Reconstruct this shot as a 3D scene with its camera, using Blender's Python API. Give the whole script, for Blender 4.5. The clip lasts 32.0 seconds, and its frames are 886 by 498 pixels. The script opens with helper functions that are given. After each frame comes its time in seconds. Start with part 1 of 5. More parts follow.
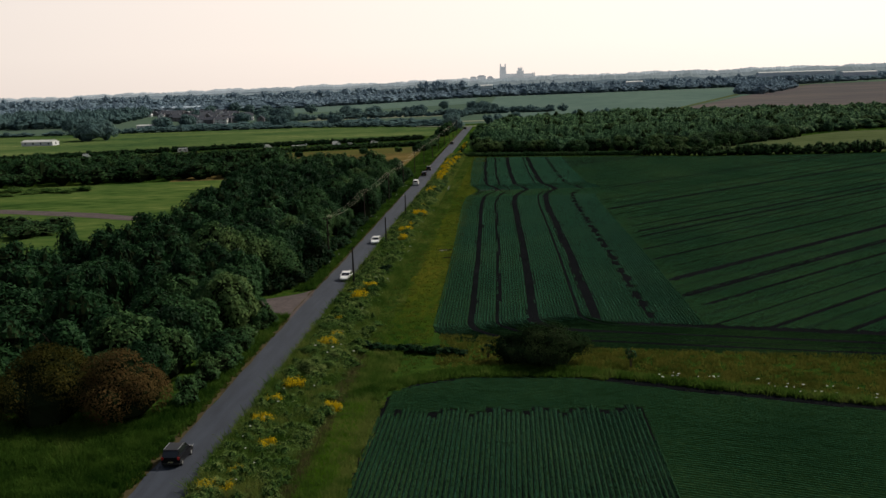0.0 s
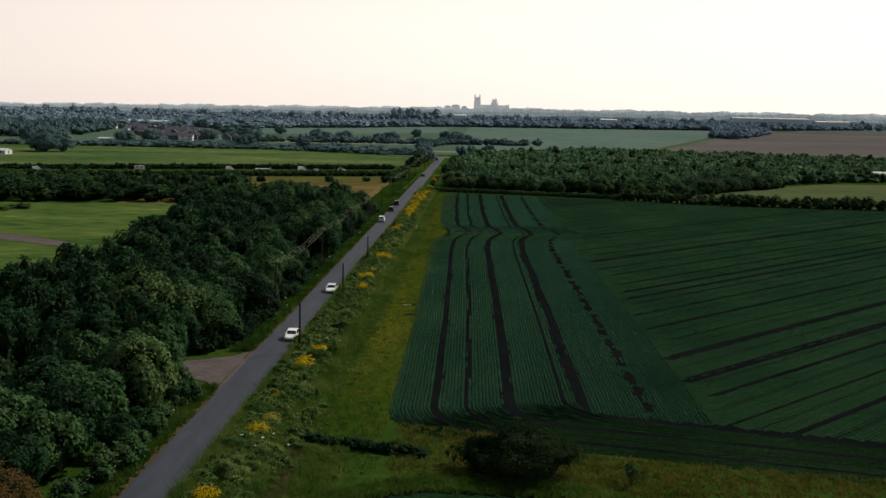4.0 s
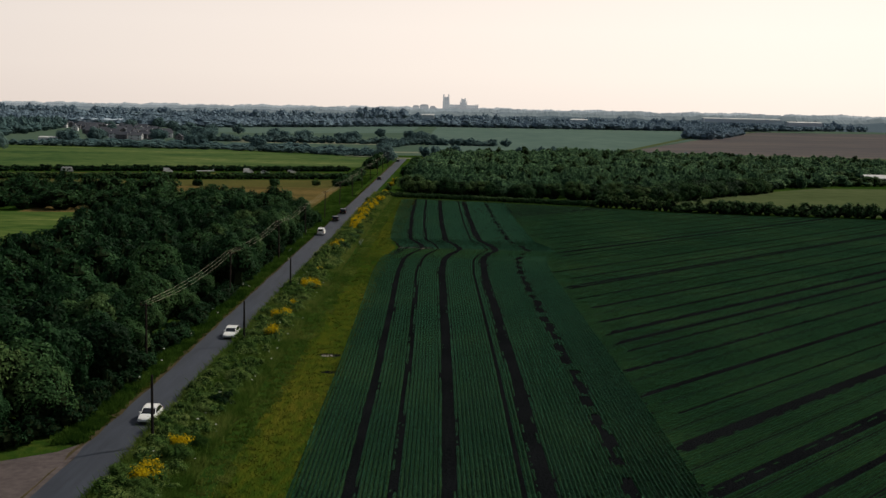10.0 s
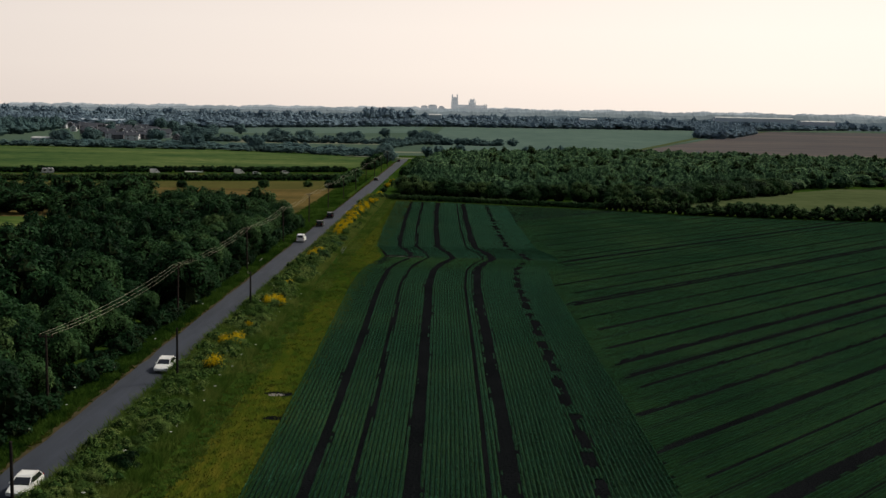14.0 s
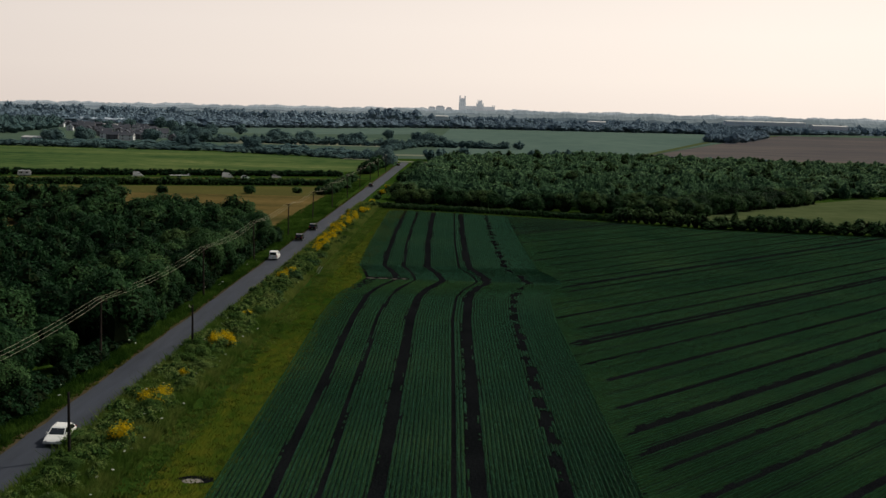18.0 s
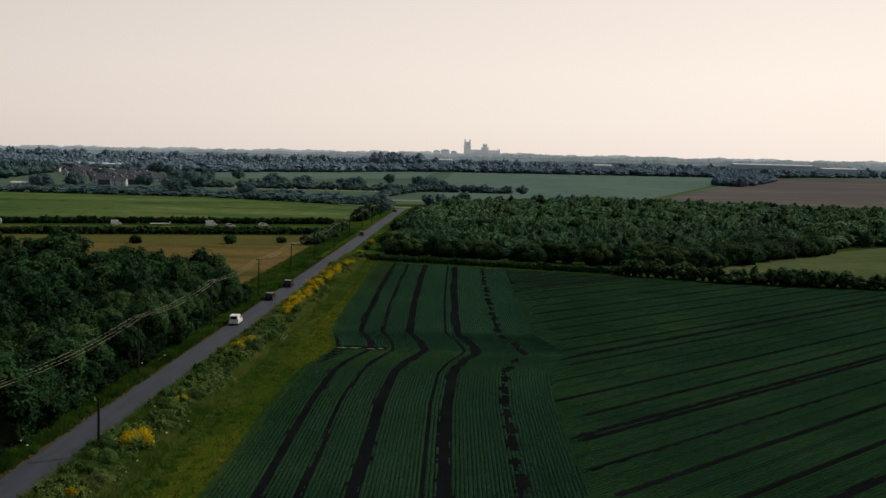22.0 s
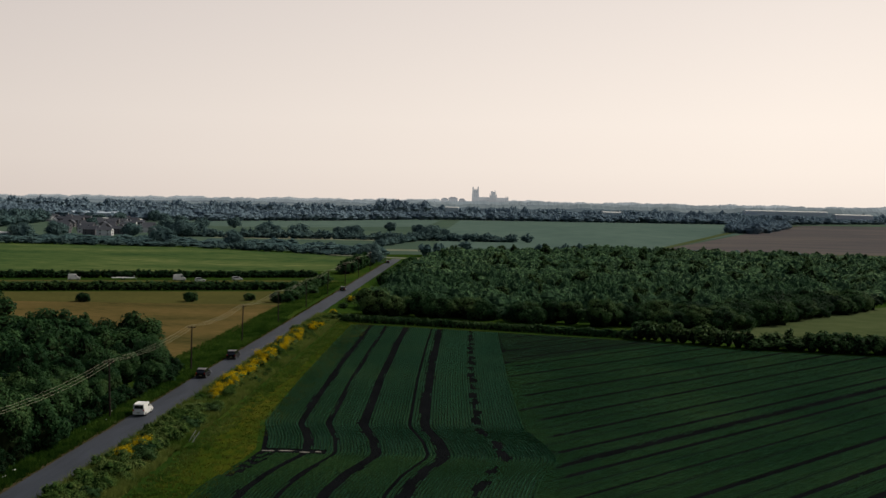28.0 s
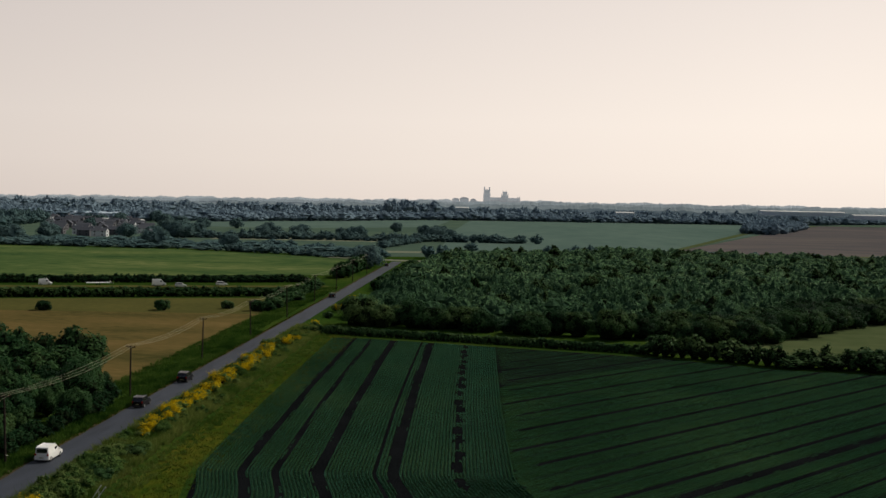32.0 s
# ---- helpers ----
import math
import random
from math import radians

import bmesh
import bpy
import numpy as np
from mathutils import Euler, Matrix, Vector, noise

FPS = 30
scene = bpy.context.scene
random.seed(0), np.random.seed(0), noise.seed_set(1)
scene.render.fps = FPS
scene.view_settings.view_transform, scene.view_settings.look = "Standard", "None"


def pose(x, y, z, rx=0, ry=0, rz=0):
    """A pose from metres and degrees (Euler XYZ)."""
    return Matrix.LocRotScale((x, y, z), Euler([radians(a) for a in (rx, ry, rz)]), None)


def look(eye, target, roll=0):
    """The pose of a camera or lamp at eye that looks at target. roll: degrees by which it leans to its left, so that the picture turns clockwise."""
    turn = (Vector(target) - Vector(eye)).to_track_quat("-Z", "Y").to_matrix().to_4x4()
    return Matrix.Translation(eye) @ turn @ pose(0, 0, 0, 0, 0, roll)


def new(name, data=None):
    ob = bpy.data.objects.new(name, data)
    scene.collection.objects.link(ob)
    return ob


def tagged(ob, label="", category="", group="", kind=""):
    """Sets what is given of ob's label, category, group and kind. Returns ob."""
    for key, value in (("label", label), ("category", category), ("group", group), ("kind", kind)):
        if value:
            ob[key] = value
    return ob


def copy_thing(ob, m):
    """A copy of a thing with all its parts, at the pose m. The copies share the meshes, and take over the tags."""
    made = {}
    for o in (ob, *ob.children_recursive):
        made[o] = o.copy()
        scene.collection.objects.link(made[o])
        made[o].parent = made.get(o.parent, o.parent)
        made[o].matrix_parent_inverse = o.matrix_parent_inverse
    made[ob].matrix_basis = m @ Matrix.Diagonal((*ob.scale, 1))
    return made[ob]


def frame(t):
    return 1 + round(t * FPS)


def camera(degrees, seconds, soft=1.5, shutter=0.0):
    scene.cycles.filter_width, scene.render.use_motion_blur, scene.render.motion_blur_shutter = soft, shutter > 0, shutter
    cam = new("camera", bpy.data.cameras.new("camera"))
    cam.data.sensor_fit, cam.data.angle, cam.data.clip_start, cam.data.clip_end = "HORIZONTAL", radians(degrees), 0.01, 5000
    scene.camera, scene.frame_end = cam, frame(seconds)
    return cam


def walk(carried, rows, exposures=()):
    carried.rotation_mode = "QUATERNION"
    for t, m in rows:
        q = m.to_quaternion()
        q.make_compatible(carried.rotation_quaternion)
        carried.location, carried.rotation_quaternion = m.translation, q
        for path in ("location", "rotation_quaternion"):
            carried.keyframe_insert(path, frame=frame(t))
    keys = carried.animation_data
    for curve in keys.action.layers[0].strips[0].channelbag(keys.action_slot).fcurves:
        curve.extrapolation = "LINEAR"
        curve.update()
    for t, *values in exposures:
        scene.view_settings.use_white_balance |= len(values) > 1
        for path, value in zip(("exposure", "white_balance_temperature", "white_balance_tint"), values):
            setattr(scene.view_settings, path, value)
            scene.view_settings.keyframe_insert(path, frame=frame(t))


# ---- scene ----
cam = camera(44.13, 32.0, soft=1.5)

# seconds, x, y, z of the eye, then yaw to the left, pitch up and roll, in degrees
PATH = [(0, -1.37, -68.61, 35.83, 3.824, -8.827, -1.971),
        (0.5, -2.05, -65.19, 35.93, 2.744, -8.784, -2.890),
        (1, -2.66, -61.70, 35.99, 1.852, -8.899, 0.870),
        (1.5, -2.99, -58.23, 36.00, 1.840, -8.878, 1.068),
        (2, -3.22, -54.80, 36.09, 1.863, -8.881, 1.071),
        (2.5, -3.39, -51.45, 36.31, 1.887, -7.643, 1.199),
        (4.5, -2.63, -38.24, 37.14, 2.115, -7.372, 1.108),
        (5, -2.34, -34.44, 37.29, 1.845, -7.211, -4.491),
        (5.5, -1.90, -30.25, 37.26, 0.511, -7.283, -2.248),
        (6, -1.43, -25.86, 37.22, -0.085, -7.367, 0.841),
        (6.5, -1.08, -21.53, 37.19, -0.016, -7.319, 1.093),
        (7, -0.86, -17.45, 36.78, 0.048, -7.311, 1.133),
        (7.5, -0.61, -13.32, 36.25, 0.112, -7.296, 1.104),
        (8, -0.33, -8.89, 35.94, 0.159, -7.295, 1.130),
        (8.5, -0.15, -4.39, 35.85, 0.203, -7.296, 1.067),
        (9, 0.02, -0.00, 35.93, 0.258, -7.307, 1.032),
        (9.5, 0.22, 4.05, 35.69, 0.319, -7.356, 1.416),
        (10, 0.62, 7.77, 35.37, 0.429, -7.374, 1.363),
        (10.5, 1.10, 11.21, 35.09, 0.528, -7.407, 1.304),
        (11, 1.55, 14.47, 34.67, 0.603, -7.376, 1.266),
        (11.5, 2.05, 17.73, 34.25, 0.667, -7.385, 1.301),
        (12, 2.57, 21.11, 34.01, 0.737, -7.399, 1.279),
        (12.5, 3.05, 24.54, 33.94, 0.777, -7.392, 1.222),
        (13, 3.68, 28.03, 33.88, 0.848, -7.396, 1.131),
        (13.5, 4.24, 31.52, 33.76, 0.907, -7.371, 1.167),
        (14, 4.68, 35.10, 33.79, 0.948, -7.352, 1.225),
        (14.5, 5.14, 38.65, 33.78, 1.000, -7.326, 1.245),
        (16.5, 6.98, 52.67, 33.56, 1.236, -7.272, 1.299),
        (17, 7.38, 56.47, 33.83, 1.315, -7.248, 1.296),
        (17.5, 7.56, 60.37, 34.08, 1.299, -7.275, 1.554),
        (18, 7.85, 64.22, 34.28, 1.337, -7.308, 1.666),
        (18.5, 8.20, 67.85, 34.39, 1.388, -6.971, 1.708),
        (19, 8.66, 71.41, 34.49, 1.437, -6.248, 1.768),
        (19.5, 9.20, 75.07, 34.39, 1.527, -6.246, 1.668),
        (20, 9.83, 78.77, 34.20, 1.577, -6.242, 1.375),
        (20.5, 10.28, 82.66, 34.04, 1.630, -6.229, 1.382),
        (21, 10.65, 86.39, 33.87, 1.655, -5.904, 1.548),
        (21.5, 10.94, 89.98, 33.98, 1.667, -5.482, 1.554),
        (22, 11.26, 93.52, 34.47, 1.731, -5.057, 1.504),
        (22.5, 11.54, 96.88, 35.01, 1.767, -4.644, 1.472),
        (23, 12.07, 100.13, 35.42, 1.799, -4.372, 1.279),
        (23.5, 12.44, 103.54, 35.70, 1.828, -4.185, 1.357),
        (24, 12.84, 107.22, 35.81, 1.868, -3.334, 1.302),
        (24.5, 13.37, 111.06, 35.76, 1.917, -2.528, 1.164),
        (25, 13.92, 114.96, 35.63, 1.972, -2.562, 1.216),
        (25.5, 14.45, 118.81, 35.46, 2.023, -2.595, 1.256),
        (27.5, 16.43, 134.33, 34.29, 2.265, -2.581, 1.275),
        (28, 16.97, 138.09, 33.97, 2.321, -2.572, 1.291),
        (28.5, 17.56, 141.85, 33.73, 2.415, -2.558, 1.281),
        (29, 18.19, 145.62, 33.41, 2.521, -2.550, 1.301),
        (29.5, 18.79, 149.39, 33.01, 2.605, -2.533, 1.297),
        (30, 19.34, 153.16, 32.63, 2.669, -2.544, 1.379),
        (30.5, 19.54, 157.16, 32.74, 2.730, -2.508, 1.351),
        (31, 19.77, 161.17, 33.15, 2.824, -2.481, 1.321),
        (31.5, 20.14, 165.09, 33.42, 2.906, -2.528, 1.280),
        (32, 20.59, 168.99, 33.64, 2.973, -2.569, 1.283)]


def aim(x, y, z, yaw, pitch, roll):
    a, b = radians(yaw), radians(pitch)
    ahead = Vector((-math.sin(a) * math.cos(b), math.cos(a) * math.cos(b), math.sin(b)))
    eye = Vector((x, y, z))
    return look(eye, eye + 10 * ahead, roll)


walk(cam, [(t, aim(*p)) for t, *p in PATH], exposures=[(0, 0.24), (2.5, 0.20), (5, 0.33), (6.5, 0.16), (9, 0.10), (17, 0.06), (20, -0.06), (22, -0.05), (23.5, 0.04), (24.5, 0.02), (27, -0.06), (32, -0.06)])

# ---- world and sun ----
SUN_ELEV, SUN_AZ = 42.0, 56.0          # degrees; azimuth to the right of +y
world = bpy.data.worlds.new("world")
scene.world = world
world.use_nodes = True
wt = world.node_tree
wt.nodes.clear()
w_out = wt.nodes.new("ShaderNodeOutputWorld")
w_bg = wt.nodes.new("ShaderNodeBackground")
w_sky = wt.nodes.new("ShaderNodeTexSky")
w_sky.sky_type = "NISHITA"
w_sky.sun_disc = False
w_sky.sun_elevation, w_sky.sun_rotation = radians(SUN_ELEV), radians(SUN_AZ)
w_sky.dust_density, w_sky.air_density = 6.0, 1.0
w_co = wt.nodes.new("ShaderNodeTexCoord")
w_sep = wt.nodes.new("ShaderNodeSeparateXYZ")
wt.links.new(w_co.outputs["Generated"], w_sep.inputs[0])


def set_ramp(node, stops):
    e = node.color_ramp.elements
    for k, (p, c) in zip((e[1], e[0]), (stops[-1], stops[0])):
        k.position, k.color = p, (*c, 1)
    for p, c in stops[1:-1]:
        e.new(p).color = (*c, 1)


w_ramp = wt.nodes.new("ShaderNodeValToRGB")          # thick summer haze, paler low down
set_ramp(w_ramp, ((0.0, (0.90, 0.785, 0.71)), (0.03, (0.945, 0.835, 0.755)), (0.07, (0.95, 0.845, 0.77)), (0.19, (0.82, 0.73, 0.68)), (0.34, (0.30, 0.31, 0.33)), (1.0, (0.17, 0.20, 0.25))))
wt.links.new(w_sep.outputs["Z"], w_ramp.inputs[0])
w_dot = wt.nodes.new("ShaderNodeVectorMath")
w_dot.operation = "DOT_PRODUCT"
w_dot.inputs[1].default_value = (math.sin(radians(SUN_AZ)), math.cos(radians(SUN_AZ)), 0.0)
wt.links.new(w_co.outputs["Generated"], w_dot.inputs[0])
w_map = wt.nodes.new("ShaderNodeValToRGB")           # the haze glows towards the sun and is dull away from it
set_ramp(w_map, ((0.0, (0.26, 0.31, 0.38)), (0.30, (0.34, 0.39, 0.46)), (0.46, (0.80, 0.80, 0.81)), (0.875, (1.20, 1.20, 1.18)), (1.0, (1.25, 1.25, 1.22))))
w_half = wt.nodes.new("ShaderNodeMath")
w_half.operation = "MULTIPLY_ADD"
w_half.inputs[1].default_value, w_half.inputs[2].default_value = 0.5, 0.5
wt.links.new(w_dot.outputs["Value"], w_half.inputs[0])
wt.links.new(w_half.outputs[0], w_map.inputs[0])
w_mul = wt.nodes.new("ShaderNodeVectorMath")
w_mul.operation = "MULTIPLY"
wt.links.new(w_ramp.outputs[0], w_mul.inputs[0])
wt.links.new(w_map.outputs[0], w_mul.inputs[1])
w_dim = wt.nodes.new("ShaderNodeVectorMath")
w_dim.operation = "SCALE"
w_dim.inputs["Scale"].default_value = 0.06
wt.links.new(w_sky.outputs[0], w_dim.inputs[0])
w_mix = wt.nodes.new("ShaderNodeMix")
w_mix.data_type = "VECTOR"
w_mix.inputs["Factor"].default_value = 0.88
wt.links.new(w_dim.outputs[0], w_mix.inputs[4])
wt.links.new(w_mul.outputs[0], w_mix.inputs[5])
wt.links.new(w_mix.outputs[1], w_bg.inputs["Color"])
wt.links.new(w_bg.outputs[0], w_out.inputs[0])

sun = new("sun", bpy.data.lights.new("sun", "SUN"))
sun.data.energy, sun.data.angle, sun.data.color = 3.5, radians(0.6), (1.0, 0.93, 0.79)
sd = Vector((math.sin(radians(SUN_AZ)) * math.cos(radians(SUN_ELEV)), math.cos(radians(SUN_AZ)) * math.cos(radians(SUN_ELEV)), math.sin(radians(SUN_ELEV))))
sun.matrix_world = look(sd * 50, (0, 0, 0))


# ---- materials ----
def material(name, stops, scale=1.0, big=0.05, big_amount=0.5, rough=0.9, bump=0.3, bump_scale=4.0, per=0.0, leafy=0.0, metal=0.0, stretch=(1, 1, 1), spec=0.0, sheen=None):
    """Noise at two scales through a colour ramp; per: variation by object and island; leafy: share of light let through."""
    m = bpy.data.materials.new(name)
    m.use_nodes = True
    t = m.node_tree
    n, l = t.nodes, t.links
    b = n["Principled BSDF"]
    b.inputs["Roughness"].default_value, b.inputs["Metallic"].default_value = rough, metal
    b.inputs["Specular IOR Level"].default_value = spec
    if sheen:                                  # downy leaf surface: weight, roughness, tint
        b.inputs["Sheen Weight"].default_value, b.inputs["Sheen Roughness"].default_value = sheen[:2]
        b.inputs["Sheen Tint"].default_value = (*sheen[2], 1)
    geo = n.new("ShaderNodeNewGeometry")
    mp = n.new("ShaderNodeMapping")
    mp.inputs["Scale"].default_value = stretch
    l.new(geo.outputs["Position"], mp.inputs[0])
    fine, coarse = n.new("ShaderNodeTexNoise"), n.new("ShaderNodeTexNoise")
    fine.inputs["Scale"].default_value, fine.inputs["Detail"].default_value = scale, 6.0
    coarse.inputs["Scale"].default_value, coarse.inputs["Detail"].default_value = big, 4.0
    l.new(mp.outputs[0], fine.inputs["Vector"]), l.new(mp.outputs[0], coarse.inputs["Vector"])
    mix = n.new("ShaderNodeMix")
    mix.inputs["Factor"].default_value = big_amount
    l.new(fine.outputs[0], mix.inputs[2]), l.new(coarse.outputs[0], mix.inputs[3])
    last = mix.outputs[0]
    if per:
        info = n.new("ShaderNodeObjectInfo")
        add, mul = n.new("ShaderNodeMath"), n.new("ShaderNodeMath")
        mul.operation = "MULTIPLY_ADD"
        add.operation = "MULTIPLY_ADD"
        l.new(geo.outputs["Random Per Island"], add.inputs[0]), l.new(info.outputs["Random"], add.inputs[2])
        add.inputs[1].default_value = 0.35
        l.new(add.outputs[0], mul.inputs[0])
        mul.inputs[1].default_value = per
        sub = n.new("ShaderNodeMath")
        sub.operation = "SUBTRACT"
        l.new(last, sub.inputs[0])
        sub.inputs[1].default_value = per * 0.68
        l.new(sub.outputs[0], mul.inputs[2])
        last = mul.outputs[0]
    ramp = n.new("ShaderNodeValToRGB")
    set_ramp(ramp, stops)
    l.new(last, ramp.inputs[0])
    l.new(ramp.outputs[0], b.inputs["Base Color"])
    if bump:
        bp, bn = n.new("ShaderNodeBump"), n.new("ShaderNodeTexNoise")
        bn.inputs["Scale"].default_value, bn.inputs["Detail"].default_value = bump_scale, 8.0
        l.new(mp.outputs[0], bn.inputs["Vector"])
        bp.inputs["Strength"].default_value, bp.inputs["Distance"].default_value = bump, 0.3
        l.new(bn.outputs[0], bp.inputs["Height"]), l.new(bp.outputs[0], b.inputs["Normal"])
    if leafy:
        tr, ms = n.new("ShaderNodeBsdfTranslucent"), n.new("ShaderNodeMixShader")
        l.new(ramp.outputs[0], tr.inputs[0])
        ms.inputs[0].default_value = leafy
        l.new(b.outputs[0], ms.inputs[1]), l.new(tr.outputs[0], ms.inputs[2])
        l.new(ms.outputs[0], n["Material Output"].inputs[0])
    return m


def plain(name, c, rough=0.5, metal=0.0, spec=0.5):
    d = tuple(v * 0.85 for v in c)
    return material(name, [(0.3, d), (0.7, c)], scale=3.0, big=0.4, rough=rough, metal=metal, bump=0.0, spec=spec)


M_GRASS = material("rough_grass", [(0.30, (0.01125, 0.0299, 0.0055)), (0.5, (0.0225, 0.0483, 0.0077)), (0.7, (0.0525, 0.0713, 0.0121))], scale=0.9, big=0.03, bump=0.6, bump_scale=3.0)
M_VERGE = material("dry_verge_grass", [(0.36, (0.010, 0.030, 0.004)), (0.45, (0.024, 0.045, 0.005)), (0.54, (0.045, 0.058, 0.006)), (0.66, (0.082, 0.076, 0.010))], scale=1.1, big=0.06, big_amount=0.6, bump=0.8, bump_scale=4.0, stretch=(1, 0.30, 1))
M_SOIL = material("dark_peat_soil", [(0.3, (0.00232, 0.0029, 0.00336)), (0.7, (0.00957, 0.01073, 0.01204))], scale=2.6, big=0.1, bump=1.0, bump_scale=3.0, rough=0.9)
M_CROP = material("green_crop", [(0.32, (0.00366, 0.0125, 0.00475)), (0.5, (0.009516, 0.026, 0.0095)), (0.62, (0.02013, 0.043, 0.0152)), (0.76, (0.0488, 0.07, 0.0266))], scale=2.6, big=0.045, big_amount=0.4, bump=0.5, bump_scale=6.0, leafy=0.2, sheen=(0.58, 0.16, (0.15, 0.50, 0.34)))
M_CROP2 = material("green_crop_far", [(0.3, (0.016, 0.048, 0.02)), (0.7, (0.034, 0.082, 0.034))], scale=0.35, big=0.02, bump=0.6, bump_scale=1.5)
M_ROAD = material("worn_asphalt", [(0.32, (0.021, 0.0245, 0.033)), (0.68, (0.042, 0.049, 0.066))], scale=1.2, big=0.25, bump=0.15, bump_scale=30.0, rough=0.75, stretch=(1, 0.12, 1), spec=0.18)
M_TRACK = material("pinkish_gravel", [(0.3, (0.058, 0.048, 0.049)), (0.7, (0.115, 0.095, 0.092))], scale=1.5, big=0.2, bump=0.3, bump_scale=12.0)
M_SAND = material("sandy_road_edge", [(0.3, (0.034, 0.030, 0.015)), (0.7, (0.085, 0.066, 0.034))], scale=2.0, big=0.3, bump=0.4, bump_scale=8.0)
M_LEAF = material("tree_leaves", [(0.24, (0.00352, 0.01408, 0.00528)), (0.42, (0.01408, 0.044, 0.01584)), (0.58, (0.03696, 0.08448, 0.02816)), (0.80, (0.0792, 0.1232, 0.03872))], scale=0.16, big=0.035, big_amount=0.4, rough=0.6, bump=0.0, per=0.36, leafy=0.22, spec=0.03)
M_SCRUB = material("scrub_leaves", [(0.28, (0.026, 0.062, 0.014)), (0.5, (0.085, 0.145, 0.038)), (0.72, (0.20, 0.245, 0.080))], scale=0.4, big=0.08, bump=0.0, per=0.28, leafy=0.42)
M_THORN = material("dark_thorn_leaves", [(0.30, (0.004, 0.010, 0.004)), (0.5, (0.012, 0.026, 0.010)), (0.72, (0.045, 0.066, 0.024))], scale=0.5, big=0.1, bump=0.0, per=0.3, leafy=0.25)
M_LUSH = material("lush_grass", [(0.32, (0.030, 0.090, 0.006)), (0.66, (0.095, 0.190, 0.014))], scale=0.5, big=0.12, bump=0.0, per=0.25, leafy=0.45)
M_DRY = material("dry_brown_grass", [(0.32, (0.034, 0.040, 0.014)), (0.66, (0.120, 0.105, 0.048))], scale=0.5, big=0.12, bump=0.0, per=0.3, leafy=0.3)
# darker than the scrub leaves: shade within the bushes, put into the colour
M_SCRUBCORE = material("shaded_inner_scrub", [(0.3, (0.012, 0.03, 0.008)), (0.7, (0.03, 0.06, 0.016))], scale=1.0, bump=0.0)
M_OCHRE = material("ochre_leaves", [(0.28, (0.016, 0.018, 0.004)), (0.5, (0.036, 0.036, 0.009)), (0.74, (0.085, 0.068, 0.018))], scale=0.3, big=0.1, bump=0.0, per=0.3, leafy=0.3)
M_RED = material("reddish_leaves", [(0.28, (0.010, 0.016, 0.005)), (0.5, (0.026, 0.030, 0.009)), (0.70, (0.080, 0.052, 0.020))], scale=0.3, big=0.1, bump=0.0, per=0.32, leafy=0.3)
M_YELLOW = material("yellow_flowers", [(0.2, (0.30, 0.22, 0.008)), (0.8, (0.60, 0.44, 0.010))], scale=1.0, big=0.2, bump=0.0, per=0.2, leafy=0.25)
# near-black: the shade inside the crowns is put into this colour
M_CORE = material("shaded_inner_foliage", [(0.3, (0.006, 0.010, 0.005)), (0.7, (0.014, 0.022, 0.009))], scale=1.0, bump=0.0)
M_BARK = material("bark", [(0.3, (0.035, 0.028, 0.02)), (0.7, (0.09, 0.075, 0.055))], scale=3.0, bump=0.6, bump_scale=10.0)
M_POLE = material("tarred_wood", [(0.3, (0.012, 0.011, 0.011)), (0.7, (0.03, 0.026, 0.024))], scale=4.0, bump=0.3, bump_scale=12.0)
M_POLE2 = material("weathered_pole_wood", [(0.3, (0.020, 0.016, 0.014)), (0.7, (0.050, 0.040, 0.034))], scale=4.0, bump=0.3, bump_scale=12.0)
M_WIRE = plain("pale_wire", (0.34, 0.33, 0.22), 0.5, 0.3)
M_WHEAT = material("ripening_wheat", [(0.36, (0.0486, 0.048, 0.0162)), (0.46, (0.08856, 0.07, 0.0252)), (0.56, (0.1134, 0.082, 0.0306)), (0.66, (0.162, 0.115, 0.045))], scale=0.9, big=0.05, big_amount=0.6, bump=0.6, bump_scale=5.0, stretch=(0.35, 1, 1))
M_STRIP = material("mown_green_strip", [(0.3, (0.05, 0.055, 0.018)), (0.7, (0.09, 0.082, 0.026))], scale=0.5, big=0.04, bump=0.4, bump_scale=4.0)
M_MEADOW = material("meadow_grass", [(0.34, (0.018, 0.0408, 0.0108)), (0.46, (0.0408, 0.0744, 0.018)), (0.57, (0.0696, 0.1008, 0.0264)), (0.68, (0.126, 0.1464, 0.0456))], scale=0.25, big=0.03, big_amount=0.5, bump=0.8, bump_scale=1.2, stretch=(0.5, 1, 1))
# the far meadow's grass, with haze put in as a bluer tint
M_GRAZING = material("hazed_grazing_grass", [(0.34, (0.0192, 0.0459, 0.0182)), (0.46, (0.0464, 0.081, 0.0273)), (0.57, (0.08, 0.1107, 0.0377)), (0.68, (0.1472, 0.1593, 0.0624))], scale=0.22, big=0.02, big_amount=0.55, bump=0.8, bump_scale=1.2, stretch=(0.5, 1, 1))
M_PASTURE = material("pale_pasture", [(0.3, (0.03938, 0.05786, 0.02321)), (0.7, (0.08269, 0.09975, 0.04463))], scale=0.15, big=0.02, bump=0.5, bump_scale=1.0)
# the next three far fields have bluish distance haze put into their colours
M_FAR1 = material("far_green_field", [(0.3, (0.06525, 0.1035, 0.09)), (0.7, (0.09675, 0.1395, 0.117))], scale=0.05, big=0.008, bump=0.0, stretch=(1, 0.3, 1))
M_FARLAND = material("hazed_grassland", [(0.3, (0.0442, 0.0754, 0.0598)), (0.7, (0.0806, 0.1144, 0.078))], scale=0.03, big=0.006, bump=0.0)
